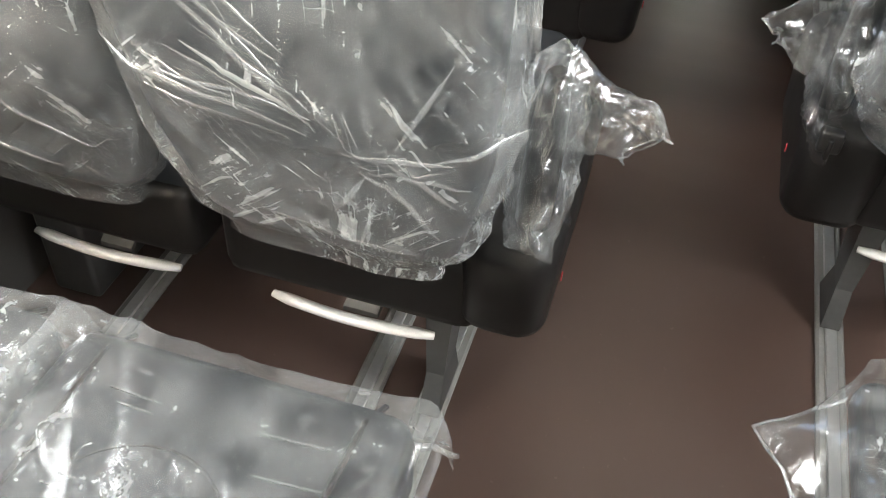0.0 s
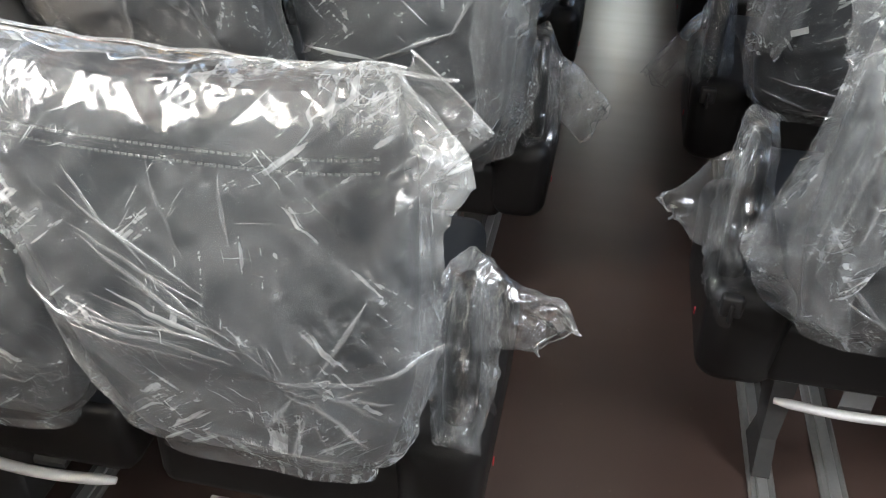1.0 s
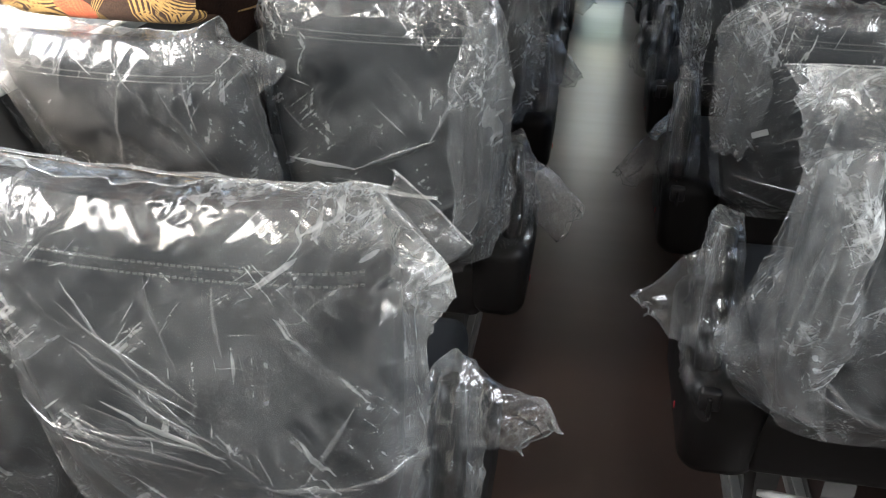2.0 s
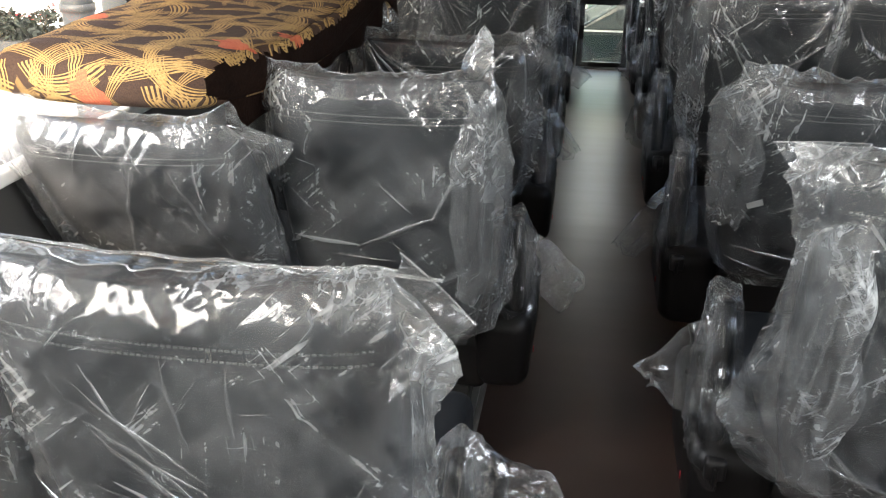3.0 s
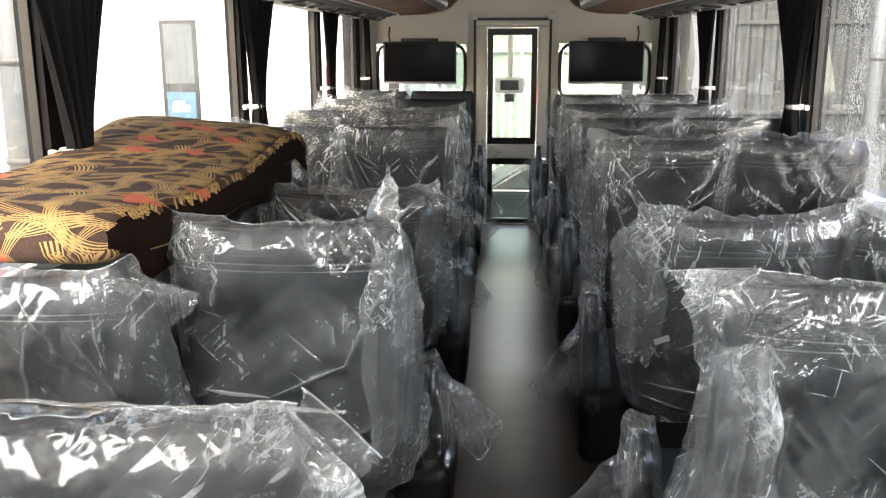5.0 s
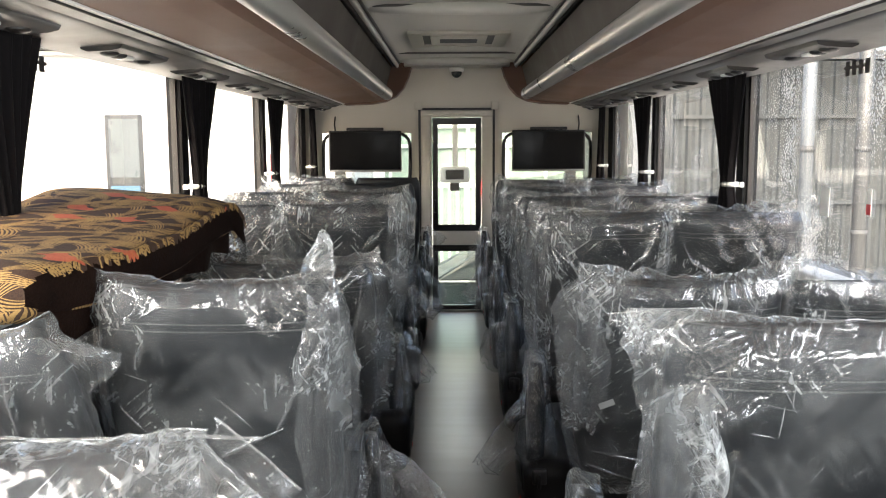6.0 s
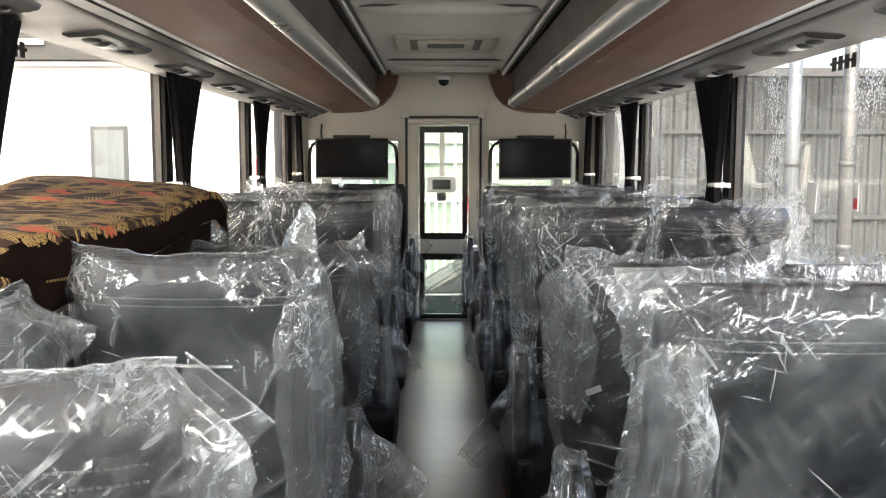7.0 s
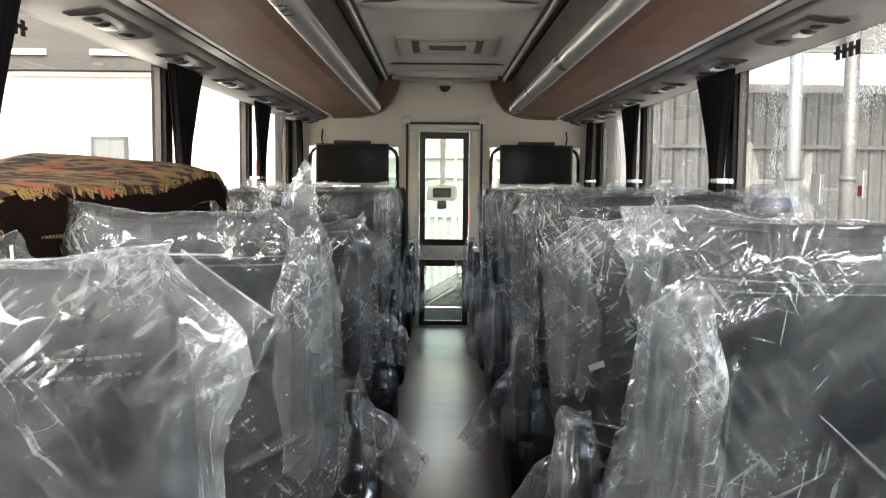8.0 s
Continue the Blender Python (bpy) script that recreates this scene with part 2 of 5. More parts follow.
def make_fold():
    """Film lying double in a fold: whiter and shinier than a single layer. On fold crests its whiteness also stands in
    for highlights.
    """
    m, t, N, L, p = nodes_of("folded_film")
    N.remove(p)
    clear = N.new("ShaderNodeBsdfTransparent")
    clear.inputs["Color"].default_value = (0.93, 0.94, 0.94, 1)
    shine = N.new("ShaderNodeBsdfGlossy")
    shine.inputs["Roughness"].default_value = 0.20
    dif = N.new("ShaderNodeBsdfDiffuse")
    tr = N.new("ShaderNodeBsdfTranslucent")
    for b in (dif, tr):
        b.inputs["Color"].default_value = (0.82, 0.84, 0.84, 1)
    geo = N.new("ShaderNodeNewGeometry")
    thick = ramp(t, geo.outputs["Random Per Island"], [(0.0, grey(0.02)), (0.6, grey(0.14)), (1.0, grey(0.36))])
    m0, m1, m2 = (N.new("ShaderNodeMixShader") for _ in range(3))
    m0.inputs[0].default_value = 0.4
    L.new(dif.outputs[0], m0.inputs[1])
    L.new(tr.outputs[0], m0.inputs[2])
    m1.inputs[0].default_value = 0.22
    L.new(clear.outputs[0], m1.inputs[1])
    L.new(shine.outputs[0], m1.inputs[2])
    L.new(thick, m2.inputs[0])
    L.new(m1.outputs[0], m2.inputs[1])
    L.new(m0.outputs[0], m2.inputs[2])
    L.new(m2.outputs[0], N["Material Output"].inputs["Surface"])
    return m


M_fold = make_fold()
M_film = make_film("packing_film", 0.014, 0.060, glint=0.23)
M_film_milky = make_film("milky_packing_film", 0.018, 0.080, glint=0.18)
M_film_veil = make_film("dull_packing_film", 0.014, 0.085, glint=0.30)
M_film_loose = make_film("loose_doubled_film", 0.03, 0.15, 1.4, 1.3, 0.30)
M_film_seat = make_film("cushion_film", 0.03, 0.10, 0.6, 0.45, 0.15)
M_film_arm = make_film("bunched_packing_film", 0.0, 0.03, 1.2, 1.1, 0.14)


def make_glass(name, tint=(0.95, 0.97, 0.96), drops=0.0, dirt=0.0):
    m, t, N, L, p = nodes_of(name)
    N.remove(p)
    out = N["Material Output"]
    clear = N.new("ShaderNodeBsdfTransparent")
    clear.inputs["Color"].default_value = (*tint, 1)
    shine = N.new("ShaderNodeBsdfGlossy")
    shine.inputs["Roughness"].default_value = 0.02
    face = N.new("ShaderNodeLayerWeight")
    face.inputs["Blend"].default_value = 0.5
    edge = math_node(t, "POWER", face.outputs["Facing"], 5.0)
    m1 = N.new("ShaderNodeMixShader")
    L.new(math_node(t, "ADD", math_node(t, "MULTIPLY", edge, 0.6), 0.06), m1.inputs[0])
    L.new(clear.outputs[0], m1.inputs[1])
    L.new(shine.outputs[0], m1.inputs[2])
    last = m1.outputs[0]
    if drops or dirt:
        v = coords(t, (1, 1, 1))
        vor = N.new("ShaderNodeTexVoronoi")
        vor.inputs["Scale"].default_value = 105
        L.new(v, vor.inputs["Vector"])
        area = noise_tex(t, v, 2.5, 4)
        radius = math_node(t, "MULTIPLY", math_node(t, "SUBTRACT", area, 0.36), 1.6)
        spot = math_node(t, "LESS_THAN", vor.outputs["Distance"], radius)
        streak = noise_tex(t, coords(t, (1, 22, 1.2)), 1.5, 4)
        film = math_node(t, "MULTIPLY", streak, dirt)
        fac = math_node(t, "ADD", math_node(t, "MULTIPLY", spot, drops), film)
        dif = N.new("ShaderNodeBsdfTranslucent")
        dif.inputs["Color"].default_value = (0.75, 0.78, 0.78, 1)
        m2 = N.new("ShaderNodeMixShader")
        L.new(fac, m2.inputs[0])
        L.new(last, m2.inputs[1])
        L.new(dif.outputs[0], m2.inputs[2])
        last = m2.outputs[0]
    L.new(last, out.inputs["Surface"])
    return m


M_glass = make_glass("window_glass", dirt=0.02)
M_rain = make_glass("rain_spotted_glass", (0.91, 0.93, 0.93), 0.27, 0.05)
M_door_glass = make_glass("green_tinted_glass", (0.90, 0.945, 0.92), dirt=0.03)


def make_screen():
    m, t, N, L, p = nodes_of("black_screen")
    p.inputs["Base Color"].default_value = (0.004, 0.004, 0.005, 1)
    p.inputs["Specular IOR Level"].default_value = 0.1
    v = coords(t)
    L.new(ramp(t, noise_tex(t, v, 5, 3), [(0.3, grey(0.10)), (0.7, grey(0.22))]), p.inputs["Roughness"])
    return m


M_screen = make_screen()


def make_pattern():
    """Brown plush with golden leaf strokes and a few orange patches."""
    m, t, N, L, p = nodes_of("patterned_plush")
    v = coords(t)

    def M(op, a, b=None):
        return math_node(t, op, a, b)

    sx = N.new("ShaderNodeSeparateXYZ")
    L.new(v, sx.inputs[0])
    flat = N.new("ShaderNodeCombineXYZ")
    L.new(sx.outputs[0], flat.inputs[0])
    L.new(M("SUBTRACT", sx.outputs[1], M("MULTIPLY", sx.outputs[2], -1.0)), flat.inputs[1])

    def cells(scale, shift):
        """Cells of about 1 / scale metres: offset from the cell's middle, three random numbers."""
        mv = N.new("ShaderNodeVectorMath")
        mv.operation = "ADD"
        mv.inputs[1].default_value = (*shift, 0)
        L.new(flat.outputs[0], mv.inputs[0])
        c = N.new("ShaderNodeTexVoronoi")
        c.voronoi_dimensions = "2D"
        c.inputs["Scale"].default_value = scale
        c.inputs["Randomness"].default_value = 0.8
        L.new(mv.outputs[0], c.inputs["Vector"])
        d = N.new("ShaderNodeVectorMath")
        d.operation = "SUBTRACT"
        L.new(mv.outputs[0], d.inputs[0])
        L.new(c.outputs["Position"], d.inputs[1])
        so, sr = N.new("ShaderNodeSeparateXYZ"), N.new("ShaderNodeSeparateColor")
        L.new(d.outputs[0], so.inputs[0])
        L.new(c.outputs["Color"], sr.inputs[0])
        return so.outputs[0], so.outputs[1], sr.outputs[0], sr.outputs[1], sr.outputs[2]

    def strokes(scale, shift, turn, spread, share):
        """One curved brush stroke of five fine lines in each cell, fanned at one end."""
        du, dv, r0, r1, r2 = cells(scale, shift)
        ang = M("ADD", M("MULTIPLY", r0, spread), turn)
        c, sn = M("COSINE", ang), M("SINE", ang)
        lu = M("ADD", M("MULTIPLY", du, c), M("MULTIPLY", dv, sn))
        lv = M("SUBTRACT", M("MULTIPLY", dv, c), M("MULTIPLY", du, sn))
        bend = M("MULTIPLY", M("SUBTRACT", r1, 0.5), 13.0)
        lv = M("ADD", lv, M("MULTIPLY", M("MULTIPLY", lu, lu), bend))
        wide = M("ADD", 0.0135, M("MULTIPLY", lu, 0.085))
        q = M("DIVIDE", lv, M("MAXIMUM", wide, 0.004))
        inside = M("LESS_THAN", M("ABSOLUTE", q), 1.0)
        rows = M("GREATER_THAN", M("COSINE", M("MULTIPLY", q, 4.0 * math.pi)), -0.1)
        on = M("LESS_THAN", r2, share)
        return M("MULTIPLY", M("MULTIPLY", inside, rows), on)

    gold = strokes(7.2, (0.0, 0.0), -0.5, 1.4, 0.95)
    for scale, shift, turn, spread, share in ((6.8, (0.37, 0.61), 0.4, 1.5, 0.95), (7.6, (1.13, 0.29), 2.4, 1.4, 0.9), (8.2, (0.71, 1.37), 1.3, 1.0, 0.7), (6.4, (1.9, 0.8), -0.2, 0.8, 0.85), (7.0, (2.7, 1.6), 0.9, 0.9, 0.8)):
        gold = M("MAXIMUM", gold, strokes(scale, shift, turn, spread, share))
    du, dv, r0, r1, r2 = cells(5.5, (0.2, 0.9))
    lobe = M("ADD", M("MULTIPLY", M("SUBTRACT", noise_tex(t, v, 26, 1), 0.5), 0.06), M("ADD", M("ABSOLUTE", M("MULTIPLY", du, 0.8)), M("ABSOLUTE", M("ADD", dv, M("MULTIPLY", du, 0.5)))))
    orange = M("MULTIPLY", M("LESS_THAN", lobe, 0.036), M("LESS_THAN", r1, 0.62))
    fibre = noise_tex(t, v, 380, 2)
    ground = ramp(t, fibre, [(0.3, (0.028, 0.012, 0.006)), (0.7, (0.058, 0.027, 0.013))])
    g = ramp(t, fibre, [(0.3, (0.28, 0.165, 0.05)), (0.7, (0.46, 0.285, 0.10))])
    o = ramp(t, fibre, [(0.3, (0.42, 0.075, 0.035)), (0.7, (0.60, 0.135, 0.06))])
    m1 = N.new("ShaderNodeMixRGB")
    L.new(gold, m1.inputs[0])
    L.new(ground, m1.inputs[1])
    L.new(g, m1.inputs[2])
    m2 = N.new("ShaderNodeMixRGB")
    L.new(math_node(t, "MULTIPLY", orange, 0.85), m2.inputs[0])
    L.new(m1.outputs[0], m2.inputs[1])
    L.new(o, m2.inputs[2])
    L.new(m2.outputs[0], p.inputs["Base Color"])
    p.inputs["Roughness"].default_value = 0.9
    hh = math_node(t, "ADD", math_node(t, "MULTIPLY", gold, 0.6), fibre)
    L.new(bump(t, hh, 0.5, 0.003), p.inputs["Normal"])
    return m


M_pattern = make_pattern()
M_plush_dark = surface("dark_brown_plush", (0.010, 0.0052, 0.0038), 0.95, vary=0.45, grain=160, stain=22, bumpy=0.6, depth=0.004, spec=0.06)


# ---- building helpers ----
def part(name, bm, material, parent=None, label="", smooth=True):
    me = bpy.data.meshes.new(name)
    if isinstance(bm, tuple):
        me.from_pydata(bm[0], [], bm[1])
    else:
        bm.to_mesh(me)
        bm.free()
    for p in me.polygons:
        p.use_smooth = smooth
    me.materials.append(material)
    ob = new(name, me)
    ob.parent = parent
    if label:
        ob["label"] = label
    return ob


def thing(name, label, category, group="", kind="", at=(0, 0, 0)):
    e = new(name)
    e.empty_display_size = 0.05
    e.location = at
    return tagged(e, label, category, group, kind)


def box(x0, x1, y0, y1, z0, z1, bevel=0.0, seg=2, bm=None):
    target = bm or bmesh.new()
    made = bmesh.ops.create_cube(target, size=1.0)["verts"]
    for v in made:
        v.co = Vector(((x0 + x1) / 2 + v.co.x * (x1 - x0), (y0 + y1) / 2 + v.co.y * (y1 - y0), (z0 + z1) / 2 + v.co.z * (z1 - z0)))
    if bevel:
        edges = list({e for v in made for e in v.link_edges})
        bmesh.ops.bevel(target, geom=edges, offset=bevel, segments=seg, affect="EDGES", profile=0.5)
    return target


def extrude_profile(points, y0, y1, closed=True, segs=1):
    """A section in x, z drawn out along y."""
    n = len(points)
    vs, fs = [], []
    for k in range(segs + 1):
        y = y0 + (y1 - y0) * k / segs
        vs += [(x, y, z) for x, z in points]
    for k in range(segs):
        for i in range(n if closed else n - 1):
            j = (i + 1) % n
            fs.append((k * n + i, k * n + j, (k + 1) * n + j, (k + 1) * n + i))
    if closed:
        fs.append(tuple(range(n)))
        fs.append(tuple(segs * n + i for i in reversed(range(n))))
    return vs, fs


def loft(rings, cap0=True, cap1=True):
    """Skin over rings of equal length."""
    n = len(rings[0])
    vs = [p for r in rings for p in r]
    fs = []
    for k in range(len(rings) - 1):
        for i in range(n):
            j = (i + 1) % n
            fs.append((k * n + i, k * n + j, (k + 1) * n + j, (k + 1) * n + i))
    if cap0:
        fs.append(tuple(reversed(range(n))))
    if cap1:
        fs.append(tuple((len(rings) - 1) * n + i for i in range(n)))
    return vs, fs


def tube(path, radius, sides=8, flat=1.0):
    """A round or flattened bar along a list of points."""
    rings = []
    pts = [Vector(p) for p in path]
    for i, p in enumerate(pts):
        d = (pts[min(i + 1, len(pts) - 1)] - pts[max(i - 1, 0)]).normalized()
        up = Vector((0, 0, 1)) if abs(d.z) < 0.9 else Vector((0, 1, 0))
        a = d.cross(up).normalized()
        b = a.cross(d)
        r = radius if isinstance(radius, (int, float)) else radius[i]
        rings.append([tuple(p + a * math.cos(2 * math.pi * k / sides) * r + b * math.sin(2 * math.pi * k / sides) * r * flat) for k in range(sides)])
    return loft(rings)


def lerp_table(table, s):
    for (s0, v0), (s1, v1) in zip(table, table[1:]):
        if s <= s1:
            k = (s - s0) / (s1 - s0)
            return v0 + (v1 - v0) * k
    return table[-1][1]


def ridged(p, scale, seed):
    v = noise.noise(Vector((p[0] * scale[0] + seed * 7.1, p[1] * scale[1] + seed * 3.3, p[2] * scale[2] - seed * 5.7)))
    return 1.0 - min(1.0, abs(v) * 2.4)


def join(meshes):
    vs, fs = [], []
    for a, b in meshes:
        o = len(vs)
        vs += a
        fs += [tuple(i + o for i in f) for f in b]
    return vs, fs


def boxes(list_of):
    """Several plain blocks as one skin."""
    out = []
    for x0, x1, y0, y1, z0, z1 in list_of:
        v = [(x0, y0, z0), (x1, y0, z0), (x1, y1, z0), (x0, y1, z0), (x0, y0, z1), (x1, y0, z1), (x1, y1, z1), (x0, y1, z1)]
        f = [(3, 2, 1, 0), (4, 5, 6, 7), (0, 1, 5, 4), (1, 2, 6, 5), (2, 3, 7, 6), (3, 0, 4, 7)]
        out.append((v, f))
    return join(out)


def upright(x0, x1, y, z0, z1):
    return [(x0, y, z0), (x1, y, z0), (x1, y, z1), (x0, y, z1)], [(0, 1, 2, 3)]


# ---- the coach's shell ----
def cx(c):
    return CX + c


WL, WR = cx(-HALF), cx(HALF)
SILL, HEAD, ROOF = 0.92, 1.64, 2.08
PILLARS = [(-1.6, -1.42), (0.60, 0.72), (2.56, 2.65), (4.24, 4.33), (5.89, 5.98), (7.30, 7.50)]

tagged(part("floor", boxes([(WL, WR, REAR, FRONT + 0.04, -0.06, 0.0)]), M_floor, smooth=False), "dark brown vinyl coach floor with faint specks", "floor", kind="structure")
tagged(part("roof", boxes([(WL - 0.06, WR + 0.06, REAR, 9.9, ROOF, ROOF + 0.06)]), M_outer, smooth=False), "plain outer roof of the coach", "roof", kind="structure")
tagged(part("wall_rear", boxes([(WL, WR, REAR - 0.06, REAR, -0.06, ROOF)]), M_cream, smooth=False), "plain cream rear wall of the coach", "wall", kind="structure")
for side, x0, x1 in (("left", WL - 0.06, WL), ("right", WR, WR + 0.06)):
    w = thing("wall_" + side, "grey coach side wall with white ledge under wide windows", "wall", kind="structure")
    part("lower_panel", boxes([(x0, x1, REAR, 9.7, -0.7, SILL)]), M_service, w, smooth=False)
    part("upper_panel", boxes([(x0, x1, REAR, 9.7, HEAD, ROOF)]), M_service, w, smooth=False)
    for a, b in PILLARS:
        part("pillar", boxes([(x0, x1, a, b, SILL, HEAD)]), M_rubber, w, smooth=False)
    inward = 0.03 if side == "left" else -0.10
    lo, hi = sorted((x1 + inward if side == "left" else x0 + inward, x1 if side == "left" else x0))
    part("sill", box(lo, hi, REAR, FRONT, SILL - 0.03, SILL + 0.004, 0.008), M_white, w, "white ledge")
    mid = (x0 + x1) / 2
    spans = [(p[1], q[0]) for p, q in zip(PILLARS, PILLARS[1:])]
    for i, (a, b) in enumerate(spans):
        win = thing("window_%d" % (i + 1 + (0 if side == "left" else 10)), "large fixed coach window, rain-spotted" if side == "right" else "large fixed coach window with clear glass", "window", kind="structure")
        pane = part("pane", ([(mid, a, SILL), (mid, b, SILL), (mid, b, HEAD), (mid, a, HEAD)], [(0, 1, 2, 3)]), M_rain if side == "right" else M_glass, win, smooth=False)
        pane.visible_shadow = False
        part("seal", boxes([(mid - 0.012, mid + 0.012, a - 0.001, a + 0.012, SILL, HEAD), (mid - 0.012, mid + 0.012, b - 0.012, b + 0.001, SILL, HEAD), (mid - 0.012, mid + 0.012, a + 0.012, b - 0.012, HEAD - 0.012, HEAD)]), M_black, win, smooth=False)


# partition behind the driver, with a doorway and two windows
def partition():
    w = thing("wall_front", "cream moulded partition behind the driver's cab", "wall", kind="structure")
    blocks = [(-HALF, HALF, 1.55, ROOF)]
    for s in (-1, 1):
        for a, b, z0, z1 in ((0.197, 0.36, 0, 1.55), (0.36, 1.07, 0, 1.0), (0.36, 1.07, 1.43, 1.55), (1.07, HALF, 0, 1.55)):
            blocks.append((min(s * a, s * b), max(s * a, s * b), z0, z1))
    part("panel", boxes([(cx(a), cx(b), FRONT, FRONT + 0.04, z0, z1) for a, b, z0, z1 in blocks]), M_cream, w, smooth=False)
    # raised surround of the doorway, with a dark gap line
    for s in (-1, 1):
        a, b = sorted((s * 0.20, s * 0.285))
        part("surround", box(cx(a), cx(b), FRONT - 0.03, FRONT, 0.0, 1.56, 0.008), M_cream, w)
        ln = 0.293 * s
        part("gap_strip", boxes([(cx(ln - 0.009), cx(ln + 0.009), FRONT - 0.034, FRONT, 0.0, 1.62)]), M_black, w, smooth=False)
        part("knob", box(cx(0.30 * s - 0.03), cx(0.30 * s + 0.03), FRONT - 0.045, FRONT - 0.0345, 1.61, 1.67, 0.005), M_cream, w)
        seam = 0.345 * s
        part("seam", boxes([(cx(seam - 0.0025), cx(seam + 0.0025), FRONT - 0.004, FRONT, 0.3, 1.9)]), M_cream, w, smooth=False)
    part("surround", box(cx(-0.285), cx(0.285), FRONT - 0.03, FRONT, 1.565, 1.605, 0.008), M_cream, w)
    part("gap_strip", boxes([(cx(-0.284), cx(0.284), FRONT - 0.034, FRONT, 1.607, 1.624)]), M_black, w, smooth=False)
    for s in (-1, 1):
        lo, hi = sorted((s * 0.37, s * 1.06))
        ring = []
        for k in range(40):
            th = 2 * math.pi * k / 40
            c, sn = math.cos(th), math.sin(th)
            px = (lo + hi) / 2 + (hi - lo) / 2 * math.copysign(abs(c) ** 0.28, c)
            pz = 1.215 + 0.215 * math.copysign(abs(sn) ** 0.4, sn)
            ring.append((cx(px), FRONT - 0.008, pz))
        win = thing("window_%d" % (21 if s < 0 else 22), "small partition window with a rounded black rubber frame", "window", kind="structure")
        part("window_frame", tube(ring + ring[:2], 0.014, 6), M_black, win)
        pane = part("pane", upright(cx(lo + 0.002), cx(hi - 0.002), FRONT + 0.02, 1.002, 1.428), M_door_glass, win, smooth=False)
        pane.visible_shadow = False


partition()


def cab_door():
    d = thing("door_1", "closed narrow black-framed glass door to the driver's cab", "door", kind="structure")
    e = 0.004
    fr = [(-0.193, -0.150), (0.150, 0.193)]
    part("upper_frame", boxes([(cx(a), cx(b), FRONT - 0.012, FRONT + 0.03, 0.65, 1.546) for a, b in fr] + [(cx(-0.150), cx(0.150), FRONT - 0.012, FRONT + 0.03, a, b) for a, b in ((0.65, 0.70), (1.495, 1.546))]), M_black, d, smooth=False)
    part("lower_frame", boxes([(cx(a), cx(b), FRONT - 0.012, FRONT + 0.03, e, 0.535) for a, b in fr] + [(cx(-0.150), cx(0.150), FRONT - 0.012, FRONT + 0.03, a, b) for a, b in ((e, 0.045), (0.485, 0.535))]), M_black, d, smooth=False)
    part("middle_rail", box(cx(-0.193), cx(0.193), FRONT - 0.014, FRONT + 0.03, 0.538, 0.647, 0.004), M_cream, d)
    for z0, z1 in ((0.70, 1.495), (0.045, 0.485)):
        pane = part("pane", upright(cx(-0.150), cx(0.150), FRONT + 0.01, z0, z1), M_door_glass, d, smooth=False)
        pane.visible_shadow = False
    part("door_handle", tube([(cx(-0.172), FRONT - 0.012, 0.80), (cx(-0.172), FRONT - 0.05, 0.81), (cx(-0.172), FRONT - 0.05, 0.89), (cx(-0.172), FRONT - 0.012, 0.90)], 0.008), M_black, d)


cab_door()
tagged(part("threshold", box(cx(-0.2), cx(0.2), FRONT - 0.05, FRONT - 0.016, 0.0, 0.012, 0.004), M_alu), "pale metal threshold strip under the cab door", "threshold", kind="structure")


# ceiling and luggage racks
def ceiling():
    c = thing("ceiling", "pale cream moulded coach ceiling with cross ribs", "ceiling", kind="structure")
    pts = [(-0.44, 1.945), (-0.40, 1.962), (-0.33, 1.972), (0.0, 1.978), (0.33, 1.972), (0.40, 1.962), (0.44, 1.945), (0.44, 2.0), (-0.44, 2.0)]
    shell = extrude_profile([(cx(a), z) for a, z in pts], REAR, 7.22)
    lip = extrude_profile([(cx(a), z) for a, z in [(-0.40, 1.93), (0.40, 1.93), (0.40, 2.0), (-0.40, 2.0)]], 7.22, FRONT)
    ribs = []
    for y in (-0.6, 2.1, 4.55, 7.1):
        rib = []
        for k in range(13):
            u = -1 + k / 6
            z = 1.972 - 0.018 * (1 - abs(u) ** 6)
            rib.append((cx(0.41 * u), y - 0.02 * (1 - u * u), z))
        ribs.append(tube(rib, 0.030, 10, 1.0))
    part("panel", join([shell, lip] + ribs), M_cream_light, c)
    tr = thing("trim", "thin grey joints between the ceiling panels", "trim", kind="structure")
    for y in (2.06, 4.51, 4.60, 6.62):
        part("joint", boxes([(cx(-0.40), cx(0.40), y, y + 0.012, 1.958, 1.9705)]), M_service, tr, smooth=False)
    for s in (-1, 1):
        lo, hi = sorted((s * 0.425, s * 0.437))
        part("joint", boxes([(cx(lo), cx(hi), REAR, 7.2, 1.940, 1.9495)]), M_service, tr, smooth=False)


ceiling()


def ceiling_vent(y):
    v = thing("ceiling_vent", "flat cream rectangular ceiling air vent with a slot frame", "vent")
    z = 1.966
    part("frame", boxes([(cx(-0.29), cx(0.29), y, y + 0.09, z - 0.012, z + 0.004), (cx(-0.29), cx(0.29), y + 0.62, y + 0.71, z - 0.012, z + 0.004), (cx(-0.29), cx(-0.21), y + 0.09, y + 0.62, z - 0.012, z + 0.004), (cx(0.21), cx(0.29), y + 0.09, y + 0.62, z - 0.012, z + 0.004)]), M_cream, v, smooth=False)
    part("backing", boxes([(cx(-0.21), cx(0.21), y + 0.09, y + 0.62, z - 0.003, z + 0.003)]), M_black, v, smooth=False)
    part("flap", box(cx(-0.165), cx(0.165), y + 0.15, y + 0.56, z - 0.013, z - 0.004, 0.003), M_cream, v)
